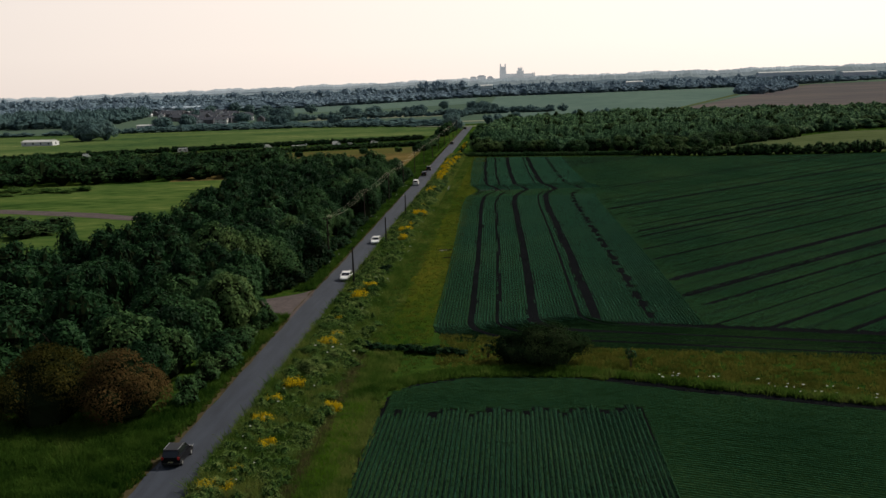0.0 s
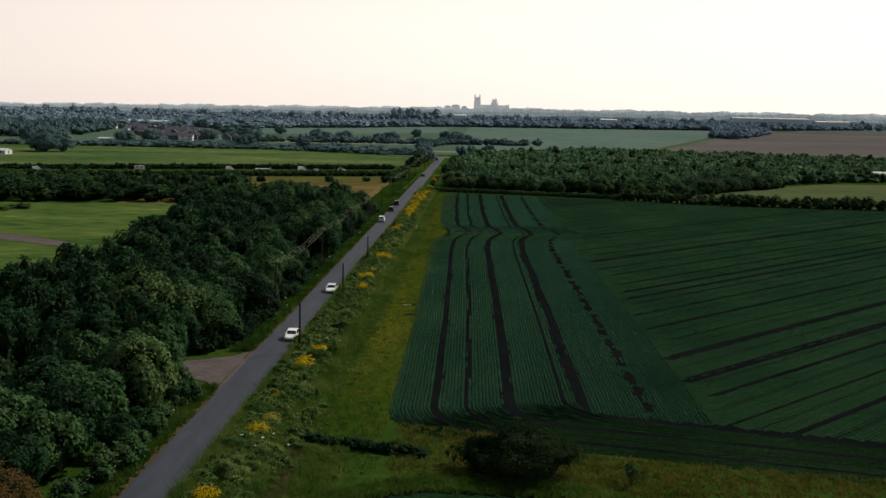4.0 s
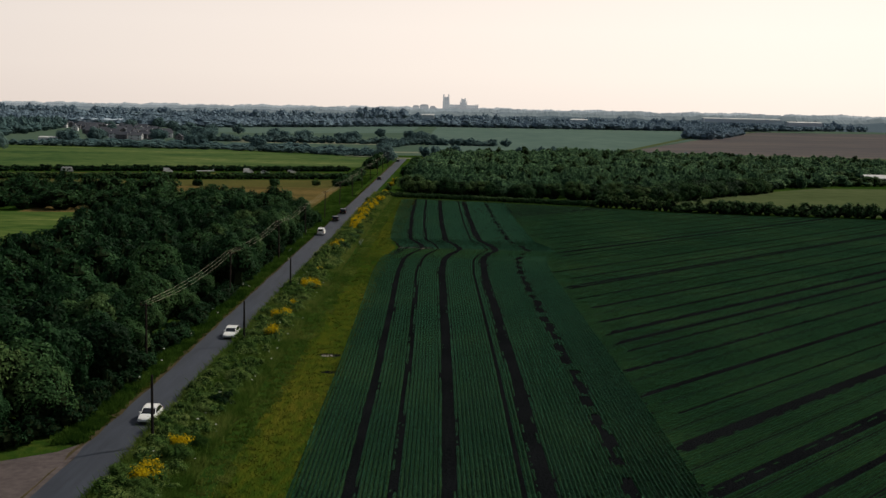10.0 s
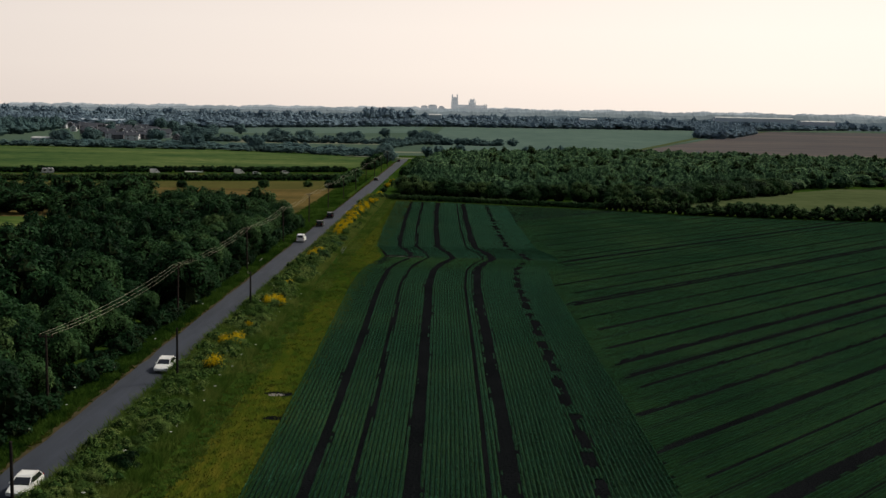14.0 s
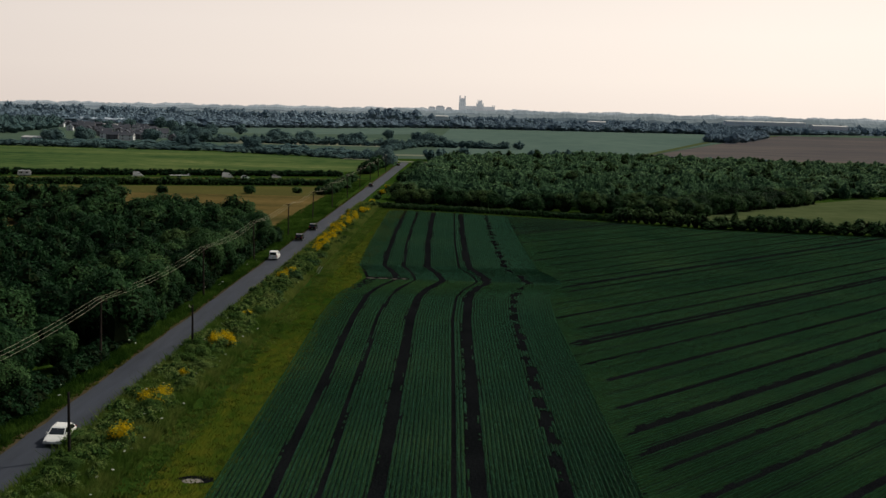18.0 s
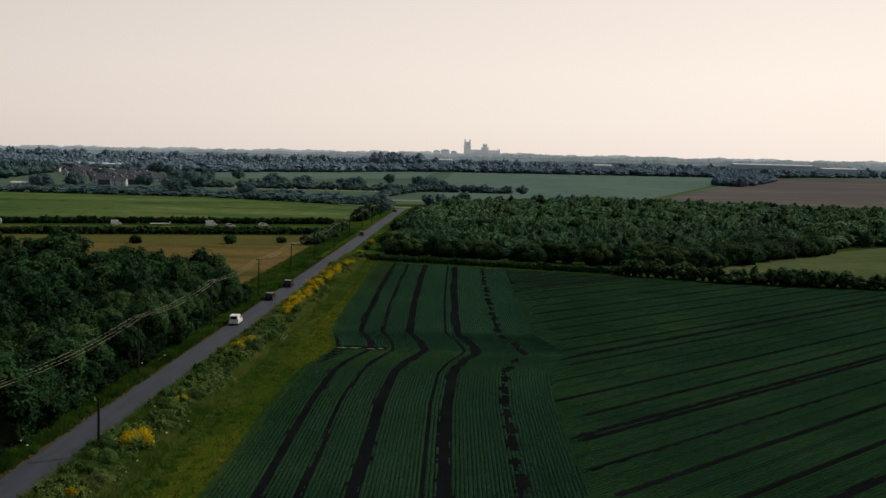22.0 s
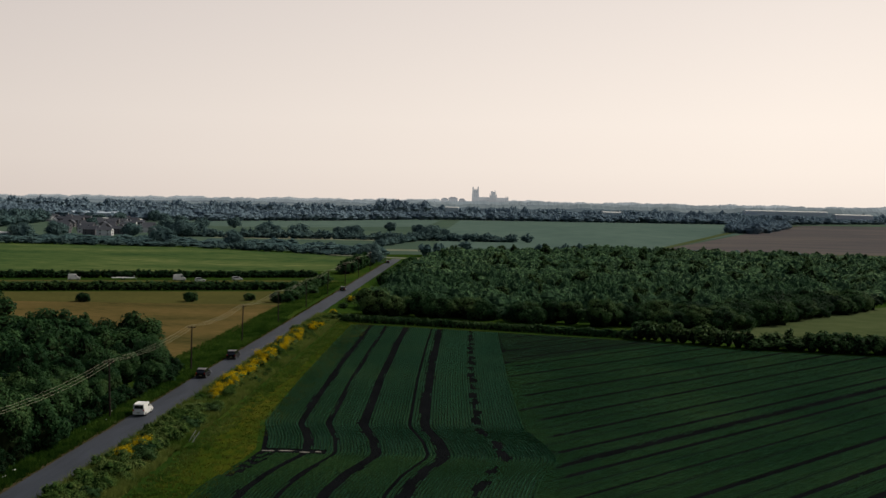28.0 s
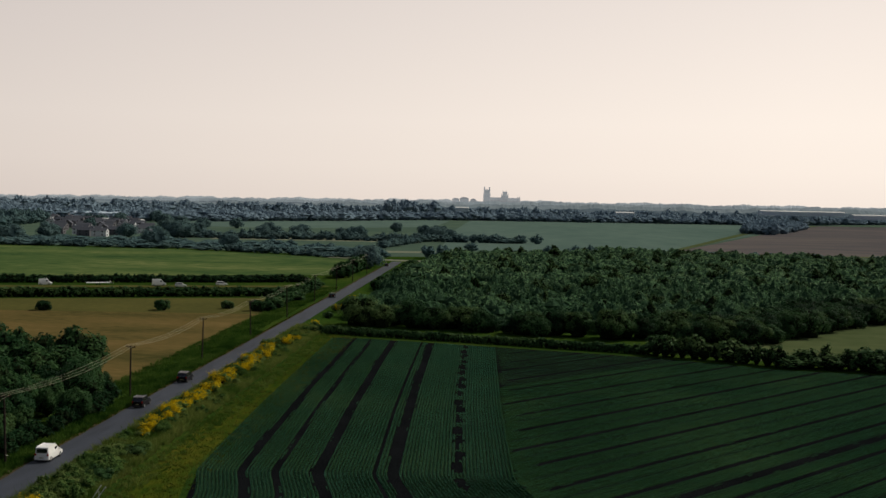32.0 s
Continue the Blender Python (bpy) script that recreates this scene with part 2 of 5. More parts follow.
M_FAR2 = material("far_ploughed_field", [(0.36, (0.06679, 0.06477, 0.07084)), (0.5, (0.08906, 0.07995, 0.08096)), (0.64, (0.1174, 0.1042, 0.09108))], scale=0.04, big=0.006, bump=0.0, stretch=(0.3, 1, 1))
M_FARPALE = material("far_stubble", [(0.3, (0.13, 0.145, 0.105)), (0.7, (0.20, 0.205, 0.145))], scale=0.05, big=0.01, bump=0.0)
# distance haze is put into these two colours, paler and bluer than foliage
M_FARCORE = material("hazed_inner_foliage", [(0.3, (0.04141, 0.07795, 0.08282)), (0.7, (0.07308, 0.1169, 0.1169))], scale=0.05, bump=0.0)
M_FARTREE2 = material("hazed_distant_leaves", [(0.1, (0.1078, 0.1568, 0.2009)), (0.5, (0.1519, 0.2107, 0.2568)), (0.9, (0.196, 0.2568, 0.2989))], scale=0.03, big=0.006, bump=0.0, per=0.2, leafy=0.2)
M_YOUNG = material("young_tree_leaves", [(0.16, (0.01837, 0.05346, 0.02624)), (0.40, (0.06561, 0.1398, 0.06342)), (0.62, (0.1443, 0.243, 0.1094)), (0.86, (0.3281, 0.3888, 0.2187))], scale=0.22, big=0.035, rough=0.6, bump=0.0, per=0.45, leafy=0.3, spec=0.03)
# far trees and hedges: bluish haze is put into the leaf colour
M_FARTREE = material("hazed_far_tree_leaves", [(0.1, (0.04872, 0.09257, 0.09744)), (0.5, (0.08282, 0.1364, 0.1364)), (0.9, (0.1278, 0.1888, 0.173))], scale=0.06, big=0.01, bump=0.0, per=0.3, leafy=0.2)


# shade in the gaps of the young wood, put in as a darker green
M_YOUNGCORE = material("shaded_inner_young_foliage", [(0.3, (0.0168, 0.042, 0.0238)), (0.7, (0.0476, 0.0896, 0.0476))], scale=0.4, bump=0.0)
CORES = {"young_tree_leaves": M_YOUNGCORE, "scrub_leaves": M_SCRUBCORE, "hazed_far_tree_leaves": M_FARCORE, "hazed_distant_leaves": M_FARTREE2}


# ---- mesh helpers ----
def mesh_of(name, verts, faces, mats, index=None, smooth=False):
    me = bpy.data.meshes.new(name)
    me.from_pydata([tuple(v) for v in verts] if not isinstance(verts, np.ndarray) else verts.tolist(), [], faces.tolist() if isinstance(faces, np.ndarray) else faces)
    for m in mats if isinstance(mats, (list, tuple)) else [mats]:
        me.materials.append(m)
    if index is not None:
        me.polygons.foreach_set("material_index", np.asarray(index, dtype=np.int32))
    if smooth:
        me.shade_smooth()
    me.update()
    return me


def thing(name, label, category, at=(0, 0, 0), group="", kind=""):
    ob = new(name)
    ob.location = at
    return tagged(ob, label, category, group, kind)


def part(name, me, parent, label="", at=None):
    ob = new(name, me)
    ob.parent = parent
    if at is not None:
        ob.location = at
    return tagged(ob, label)


def part_bm(name, bm, mat, parent, label="", at=None):
    me = bpy.data.meshes.new(name)
    bm.to_mesh(me)
    bm.free()
    me.materials.append(mat)
    return part(name, me, parent, label, at)


def sheet(name, pts, z, mat, label, category, dx=None):
    """A flat piece of land with corners pts, a little above the ground sheet."""
    me = mesh_of(name, [(x, y, z) for x, y in pts], [list(range(len(pts)))], mat)
    return tagged(new(name, me), label, category, kind="structure")


def joined(chunks):
    vs, fs, ix, off = [], [], [], 0
    for v, f, i in chunks:
        if f.shape[1] == 4 and any(c[1].shape[1] == 3 for c in chunks[:1]):
            f, i = np.concatenate([f[:, [0, 1, 2]], f[:, [0, 2, 3]]]), np.concatenate([i, i])
        vs.append(v), fs.append(f + off), ix.append(i)
        off += len(v)
    return np.concatenate(vs), np.concatenate(fs), np.concatenate(ix)


# core ball: 26 points in rings, quads only
def ball(c, r, rng, lat=4, lon=7, rough=0.18):
    th = np.linspace(0.12, math.pi - 0.12, lat + 1)
    ph = np.arange(lon) * 2 * math.pi / lon
    p = np.stack([np.outer(np.sin(th), np.cos(ph)), np.outer(np.sin(th), np.sin(ph)), np.outer(np.cos(th), np.ones(lon))], -1).reshape(-1, 3)
    p = p * (1 + rough * rng.standard_normal((len(p), 1)).clip(-1.5, 1.5)) * r + c
    a = np.arange(lon)
    f = np.concatenate([np.stack([k * lon + a, (k + 1) * lon + a, (k + 1) * lon + (a + 1) % lon, k * lon + (a + 1) % lon], 1) for k in range(lat)])
    f = np.concatenate([f[:, [0, 1, 2]], f[:, [0, 2, 3]]])
    return p, f


def leaves(pos, out, size, rng):
    """One bent leafy spray at each place, facing roughly outwards."""
    n = len(pos)
    d = out + 0.5 * rng.standard_normal((n, 3))
    d /= np.linalg.norm(d, axis=1, keepdims=True)
    u = np.cross(d, rng.standard_normal((n, 3)))
    u /= np.linalg.norm(u, axis=1, keepdims=True)
    w = np.cross(d, u)
    s = size * (0.6 + 0.8 * rng.random((n, 1)))
    q = np.stack([pos - u * s * 0.55 - w * s * 0.25 * rng.random((n, 1)), pos + u * s * 0.5 - w * s * 0.35, pos + w * s * 0.6 + u * s * 0.4 * rng.standard_normal((n, 1))], 1).reshape(-1, 3)
    return q, np.arange(3 * n).reshape(-1, 3)


def crown(rng, w, h, base, n, size, lobes=9, lat=4, lon=7, core=0.64):
    """Leaf sprays over rounded lobes set about a dome, with inner masses: vertices, triangles and material numbers."""
    k = np.arange(lobes)
    zz = (1 - (k + 0.4) / lobes * 1.3 + 0.12 * rng.standard_normal(lobes)).clip(-0.5, 1)
    a = k * 2.4 + rng.random() * 6.28 + 0.35 * rng.standard_normal(lobes)
    fl = np.sqrt(1 - zz ** 2)
    ax = np.stack([fl * np.cos(a), fl * np.sin(a), zz], 1)
    far_out = 0.75 + 0.4 * rng.random((lobes, 1))
    cs = ax * (w * 0.30, w * 0.30, h * 0.30) * far_out + (0, 0, base + h * 0.46)
    rs = np.stack([w * (0.17 + 0.10 * rng.random(lobes)), w * (0.17 + 0.10 * rng.random(lobes)), h * (0.16 + 0.10 * rng.random(lobes))], 1)
    pick = rng.integers(0, lobes, n)
    d = rng.standard_normal((n, 3)) + 0.9 * ax[pick]
    d[:, 2] += 0.25
    d /= np.linalg.norm(d, axis=1, keepdims=True)
    pos = cs[pick] + rs[pick] * d * (0.84 + 0.28 * rng.random((n, 1)))
    pos[:, 2] = np.maximum(pos[:, 2], max(base, 0) * 0.3 + 0.05)
    v, f = leaves(pos, d * 1.1 + (0, 0, 0.35), size, rng)
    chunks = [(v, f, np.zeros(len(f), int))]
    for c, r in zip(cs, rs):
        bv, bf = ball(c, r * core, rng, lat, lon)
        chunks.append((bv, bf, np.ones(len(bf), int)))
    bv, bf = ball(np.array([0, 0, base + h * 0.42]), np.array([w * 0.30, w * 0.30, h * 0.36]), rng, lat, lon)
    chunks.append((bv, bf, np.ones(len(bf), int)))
    return joined(chunks)


def tube(path, radii, sides=6):
    """A tapered tube along a path: vertices and quads."""
    vs, fs = [], []
    path = [Vector(p) for p in path]
    for i, (p, r) in enumerate(zip(path, radii)):
        d = (path[min(i + 1, len(path) - 1)] - path[max(i - 1, 0)]).normalized()
        u = d.orthogonal().normalized()
        w = d.cross(u)
        vs += [p + (u * math.cos(2 * math.pi * k / sides) + w * math.sin(2 * math.pi * k / sides)) * r for k in range(sides)]
    for i in range(len(path) - 1):
        fs += [[i * sides + k, i * sides + (k + 1) % sides, (i + 1) * sides + (k + 1) % sides, (i + 1) * sides + k] for k in range(sides)]
    return np.array([tuple(v) for v in vs]), np.array(fs)


def trunk_mesh(rng, h, r):
    chunks = []
    v, f = tube([(0, 0, -0.3), (0.05, 0.02, h * 0.35), (0.1 * h * 0.1, 0, h * 0.75)], [r, r * 0.75, r * 0.3])
    chunks.append((v, f, np.zeros(len(f), int)))
    for k in range(4):
        a = rng.random() * 6.28
        z0 = h * (0.2 + 0.12 * k)
        v, f = tube([(0.03, 0.01, z0), (math.cos(a) * h * 0.14, math.sin(a) * h * 0.14, z0 + h * 0.16), (math.cos(a) * h * 0.22, math.sin(a) * h * 0.22, z0 + h * 0.3)], [r * 0.5, r * 0.35, r * 0.12], 5)
        chunks.append((v, f, np.zeros(len(f), int)))
    v, f, i = joined(chunks)
    return mesh_of("trunk", v, f, M_BARK)


def tree_kind(seed, w, h, base, n, size, leaf, lobes=9, name="tree", label="", category="tree"):
    rng = np.random.default_rng(seed)
    t = thing(name, label, category)
    part("trunk", trunk_mesh(rng, h, 0.028 * h + 0.03), t)
    v, f, i = crown(rng, w, h - base, base, n, size, lobes)
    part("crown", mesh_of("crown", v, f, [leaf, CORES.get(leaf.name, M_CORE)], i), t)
    return t


def ground_z(x, y=0.0):
    """The land: flat fields, with the road on a low bank."""
    return float(np.interp(x, [-47, -40, -36.4, -30.0, -25.5], [0.0, 0.35, 0.55, 0.55, 0.0]))


def put(kinds, spots, group, rng, sc=(0.85, 1.2), fade=None):
    """Copies of the kinds at the spots; the first of each kind is used itself."""
    used = set()
    for n, (x, y) in enumerate(spots):
        k = kinds[int(rng.integers(len(kinds)))]
        s = float(rng.uniform(*sc)) * (fade(x, y) if fade else 1.0)
        m = pose(x, y, ground_z(x), 0, 0, float(rng.uniform(0, 360)))
        if k.name not in used:
            used.add(k.name)
            ob = k
            ob.matrix_basis = m
        else:
            ob = copy_thing(k, m)
        ob.scale = (s, s, s * float(rng.uniform(0.9, 1.12)))
        tagged(ob, group=group)
    for k in kinds:
        if k.name not in used:
            for o in (*k.children_recursive, k):
                bpy.data.objects.remove(o)


def heap(spots, w, h, n, size, leaf, name, label, seed, category="woodland", jitter=0.36, far=False):
    """Many trees whose outlines run together, as one body."""
    rng = np.random.default_rng(seed)
    kinds = [crown(rng, 1.0, 1.12, -0.14, n, size, 7, 2, 5, 0.95) if far else crown(rng, 1.0, 1.12, -0.14, n, size, 7, 2, 5, 0.74) for _ in range(10)]
    chunks = []
    for x, y in spots:
        v, f, i = kinds[int(rng.integers(10))]
        a, s = rng.random() * 6.28, 1 + jitter * (2 * rng.random() - 1)
        c, q = math.cos(a), math.sin(a)
        p = np.stack([v[:, 0] * c - v[:, 1] * q, v[:, 0] * q + v[:, 1] * c, v[:, 2]], 1) * (w * s, w * s, h * (1 + jitter * (2 * rng.random() - 1)))
        chunks.append((p + (x, y, ground_z(x)), f, i))
    v, f, i = joined(chunks)
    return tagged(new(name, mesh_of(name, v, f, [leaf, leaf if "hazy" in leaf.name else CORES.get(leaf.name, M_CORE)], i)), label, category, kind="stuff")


def hedge(pts, w, h, step, n, size, leaf, label, seed, gaps=0.0, wob=0.4, jitter=0.36):
    rng = np.random.default_rng(seed)
    spots = []
    for (x0, y0), (x1, y1) in zip(pts, pts[1:]):
        d = math.hypot(x1 - x0, y1 - y0)
        k = max(1, int(d / step))
        spots += [(x0 + (x1 - x0) * (j + 0.5) / k + wob * rng.standard_normal(), y0 + (y1 - y0) * (j + 0.5) / k + wob * rng.standard_normal()) for j in range(k) if rng.random() >= gaps]
    return heap(spots, w, h, n, size, leaf, "hedge", label, seed, "hedge", jitter)


def inside(pts, x, y):
    r = False
    for (x0, y0), (x1, y1) in zip(pts, pts[1:] + pts[:1]):
        if (y0 > y) != (y1 > y) and x < (x1 - x0) * (y - y0) / (y1 - y0) + x0:
            r = not r
    return r


BARN = (241, 615)


def scatter(pts, spacing, seed, jitter=0.4):
    rng = np.random.default_rng(seed)
    xs, ys = [p[0] for p in pts], [p[1] for p in pts]
    out = []
    y, odd = min(ys), 0
    while y < max(ys):
        x = min(xs) + (spacing / 2 if odd else 0)
        while x < max(xs):
            p, q = x + spacing * jitter * (2 * rng.random() - 1), y + spacing * jitter * (2 * rng.random() - 1)
            if inside(pts, p, q) and not (abs(p - BARN[0]) < 30 and -70 < q - BARN[1] < 14):      # clear of the barn
                out.append((p, q))
            x += spacing
        y += spacing * 0.87
        odd ^= 1
    return out


# ---- the land ----
def build_ground():
    xs = [-4900, -1500, -400, -120, -60, -47, -43, -40, -36.4, -30.0, -27.5, -25.5, -10, 40, 150, 500, 1500, 4900]
    ys = [-600, -100, 0, 50, 100, 150, 200, 250, 300, 350, 400, 450, 500, 560, 620, 720, 800, 1200, 2000, 3000, 4950]
    v = [(x, y, ground_z(x) * (1.0 if y < 760 else 0.3)) for y in ys for x in xs]
    k = len(xs)
    f = [[j * k + i, j * k + i + 1, (j + 1) * k + i + 1, (j + 1) * k + i] for j in range(len(ys) - 1) for i in range(k - 1)]
    tagged(new("ground", mesh_of("ground", v, f, M_GRASS)), "flat rough green grassland reaching the horizon", "ground", kind="structure")


build_ground()

ROAD_L, ROAD_R = -35.75, -30.6
def strip(name, x0, x1, y0, y1, z, mat, label, category, step=12, edge=0.0, seed=3, crown_h=0.0):
    """A long piece of road with a slightly uneven edge."""
    rng = np.random.default_rng(seed)
    ys = np.arange(y0, y1 + step, step)
    v, f = [], []
    for y in ys:
        a, b = x0 + edge * rng.standard_normal(), x1 + edge * rng.standard_normal()
        v += [(a, y, z - 0.12), (a, y, z), ((a + b) / 2, y, z + crown_h), (b, y, z), (b, y, z - 0.12)]
    for j in range(len(ys) - 1):
        f += [[j * 5 + i, j * 5 + i + 1, (j + 1) * 5 + i + 1, (j + 1) * 5 + i] for i in range(4)]
    return tagged(new(name, mesh_of(name, v, f, mat)), label, category, kind="structure")


strip("road", ROAD_L, ROAD_R, -110, 740, 0.62, M_ROAD, "narrow straight grey asphalt country road without markings", "road", 4, 0.09, crown_h=0.05)
strip("road_edge", ROAD_L - 0.8, ROAD_L + 0.15, -110, 700, 0.60, M_SAND, "sandy worn edge along the asphalt road", "road edge", 3, 0.16, 5)

JUNCTION = [(-35.7, 91.5), (-35.7, 116.5), (-38, 112.5), (-42.5, 110), (-48, 109), (-48, 101.5), (-43.5, 101.0), (-38.5, 97.0)]
v = [(x, y, 0.61 if x > -36 else ground_z(x) + 0.08) for x, y in JUNCTION] + [(-37.5, 104.5, 0.58), (-42.5, 105.5, ground_z(-42.5) + 0.1)]
f = [[0, 8, 1], [1, 8, 2], [2, 8, 3], [3, 8, 9], [3, 9, 4], [4, 9, 5], [5, 9, 6], [6, 9, 8], [6, 8, 7], [7, 8, 0]]
tagged(new("junction", mesh_of("junction", v, f, M_TRACK)), "pinkish gravel mouth of a side track", "track", kind="structure")
sheet("grass_verge", [(-21.0, 76), (-13.2, 78), (-13.4, 100), (-14.4, 160), (-15.2, 240), (-14.6, 268), (-13.4, 282), (-16.5, 300), (-18.3, 394), (-17.5, 432), (-22.5, 438), (-22.3, 340), (-21.2, 290), (-20.9, 220), (-20.2, 150), (-20.6, 100)], 0.03, M_VERGE, "strip of dry yellow-green mown grass beside the crop", "grass verge")


# ---- the crop field ----
BEND_Y = [60, 100, 150, 188, 241, 262, 271, 281, 290, 300, 345, 394, 440]
BEND_X = [0.2, 0.0, -0.6, -1.3, -2.4, -2.1, -0.8, 1.9, 0.6, -2.1, -3.7, -4.7, -5.4]


BEND_FINE = np.arange(40, 460, 0.5)
BEND_SOFT = np.convolve(np.pad(np.interp(BEND_FINE, BEND_Y, BEND_X), 6, mode="edge"), np.hanning(15)[1:-1] / np.hanning(15).sum(), "valid")


def bend(y):
    return np.interp(y, BEND_FINE, BEND_SOFT)


HEDGE = [(-24, 437), (24, 424), (55, 415), (80, 402), (110, 397), (150, 394), (220, 386), (420, 360)]


def hedge_y(x):
    return np.interp(x, [p[0] for p in HEDGE], [p[1] for p in HEDGE])


def head_y(x):
    return 89.0 - 0.27 * (x - 9.6) * (x > 9.6)


def foot_y(x):
    return np.where(x < 8.7, 84 - 0.35 * (x + 14), 73.3 - 0.18 * (x - 8.7))


sheet("field_soil", [(-13.3, 84), (-4.6, 78.4), (8.7, 73.4), (150, 48.2), (420, -1), (420, 355), (220, 381), (150, 389), (110, 392), (80, 397), (55, 410), (24, 419), (-17.2, 430), (-17.9, 394), (-15.9, 302), (-12.6, 282), (-14.2, 268), (-15.0, 240), (-14.1, 160), (-13.3, 100)], 0.02, M_SOIL, "dark peaty soil of the crop field", "field soil")


def ridges(lines, keep, seed, height=0.34, width=0.30, z0=0.02):
    """Leafy crop rows: for each line of points, a ridge of uneven height where keep says so."""
    rng = np.random.default_rng(seed)
    V, F, off = [], [], 0
    for q, p in enumerate(lines):
        d = np.gradient(p, axis=0)
        d /= np.linalg.norm(d, axis=1, keepdims=True)
        nrm = np.stack([-d[:, 1], d[:, 0]], 1)
        k = keep[q] if isinstance(keep, list) else keep(p)
        n = len(p)
        k = k.astype(float)
        hh = height * (0.72 + 0.5 * rng.random(n)) * (0.3 + 0.7 * np.abs(d[:, 1])) * k
        wa, wb = (width * (0.85 + 0.3 * rng.random((n, 1))) * (0.25 + 0.75 * k[:, None]) for _ in range(2))
        top = p + nrm * 0.035 * rng.standard_normal((n, 1))
        a, b = p - nrm * wa, p + nrm * wb
        v = np.concatenate([np.c_[a, np.full(n, z0)], np.c_[top, hh + z0], np.c_[b, np.full(n, z0)]])
        s = np.nonzero((k[:-1] > 0.08) & (k[1:] > 0.08))[0]
        f = np.concatenate([np.stack([s, s + 1, n + s + 1, n + s], 1), np.stack([n + s, n + s + 1, 2 * n + s + 1, 2 * n + s], 1)])
        V.append(v), F.append(f + off)
        off += len(v)
    return np.concatenate(V), np.concatenate(F)


# tramlines: offset, half width
TRACKS = [(-8.3, 0.66), (-4.2, 0.36), (1.1, 0.92), (8.0, 0.30), (10.2, 1.0)]


def west_row(u):
    """A row that runs down the field and swings into the headland, its step and its keep mask."""
    y = np.arange(428, 0, -0.62)
    if u > 11:
        y = y[y > 60]
        x = u + bend(y)
        p = np.stack([x, y], 1)
        k = y > head_y(x) + 0.2 * math.sin(u * 9)
    else:
        c = 89.0 - 0.62 * (11 - u)

        def low(x):
            return c - 0.17 * (np.minimum(x, 9.6) - 9.6) - 0.27 * np.maximum(x - 9.6, 0)
        r = 7.0 + 0.22 * (11 - u)
        y0 = float(low(u)) + r
        y = y[y > y0]
        s = np.linspace(0, 1, 14)[1:-1]
        e = (u + r, float(low(u + r)))
        arc = np.stack([u * (1 - s) ** 2 + 2 * s * (1 - s) * u + e[0] * s ** 2, y0 * (1 - s) ** 2 + 2 * s * (1 - s) * float(low(u)) + e[1] * s ** 2], 1)
        x = np.arange(u + r, 260, 0.9)
        p = np.concatenate([np.stack([u + bend(y), y], 1), arc, np.stack([x, low(x)], 1)])
        k = p[:, 1] > -40
    x, y = p[:, 0], p[:, 1]
    k = (k & (y < hedge_y(x) - 5)).astype(float)
    jag = 0.08 * np.sin(y * 7.3 + u * 11) + 0.06 * np.sin(y * 2.9 - u * 5)
    for c0, w in TRACKS:
        wob = 0.85 + 0.10 * np.sin(y * 0.21 + c0) + 0.12 * np.sin(y * 0.83 + 2 * c0 + 2.5 * u)
        wide = np.where((y > 284) & (c0 < 0), 1.15, 1) * np.where(x > u + 5, 1.5, 1)
        shift = 0.12 * np.sin(y * 0.13 + c0)
        k *= np.clip((np.abs(u - c0 + shift) / (w * wide * wob) - 0.82 + jag) / 0.4, 0, 1)
    patch = np.sin(y * 0.83) + 0.6 * np.sin(y * 0.31 + 1) + 0.5 * np.sin(y * 2.3) + 0.35
    k *= np.clip((np.abs(u - 18.3 + 0.2 * np.sin(y * 0.6)) / (0.05 + 0.75 * np.sqrt(np.clip(patch, 0, 1))) - 0.75 + jag) / 0.5, 0, 1)
    k *= ~((u < -5.5) & (np.abs(y - 281.5) < 0.9)) & ~((u < -11.5) & (y > 268) & (y < 281.5) & (np.sin(y * 2.9 + u * 1.3) + np.sin(y * 1.1 - u * 3.7) > 0.2))
    return p, k


west = [west_row(float(u)) for u in np.arange(-13.6, 25.2, 0.46)]
v, f = ridges([p for p, k in west], [k for p, k in west], 11, 0.17, 0.185)
tagged(new("crop_rows", mesh_of("crop_rows", v, f, M_CROP)), "low dark green crop in fine rows with bare tramlines", "crop", kind="stuff")


dirx, diry = 0.685, 0.728
STRONG = np.array([-54, -64.5, -79, -99, -104.5, -137, -171])


def keep_diag(p):
    x, y = p[:, 0], p[:, 1]
    c = x * diry - y * dirx
    jag = 0.14 * np.sin(x * 5.1 + c * 3.7) + 0.10 * np.sin(x * 2.3 - c * 1.9)
    g = np.mod(c + 0.5 * np.sin(c * 0.35), 8.0)

    def furrow(d, w, floor):
        return floor + (1 - floor) * np.clip((np.abs(d) / w - 0.7 + jag) / 0.7, 0, 1)
    k = furrow(g - 0.5, 0.6 + 0.12 * np.sin(c), 0.0) * furrow(g - 4.2, 0.5, 0.25) * furrow(g - 6.2, 0.4, 0.6) * furrow(g - 2.4, 0.4, 0.6)
    k *= furrow(np.min(np.abs(c[:, None] - STRONG), axis=1), 0.66, 0.0)
    u = x - bend(y)
    k = np.maximum(k, np.clip((27.5 + 1.5 * np.sin(c * 1.3) - u) / 2.5, 0, 1))
    return k * ((u > 24.6 + 0.3 * np.sin(y * 1.7)) & (y < hedge_y(x) - 4.5) & (y > head_y(x) + 0.3) & (x < 330))


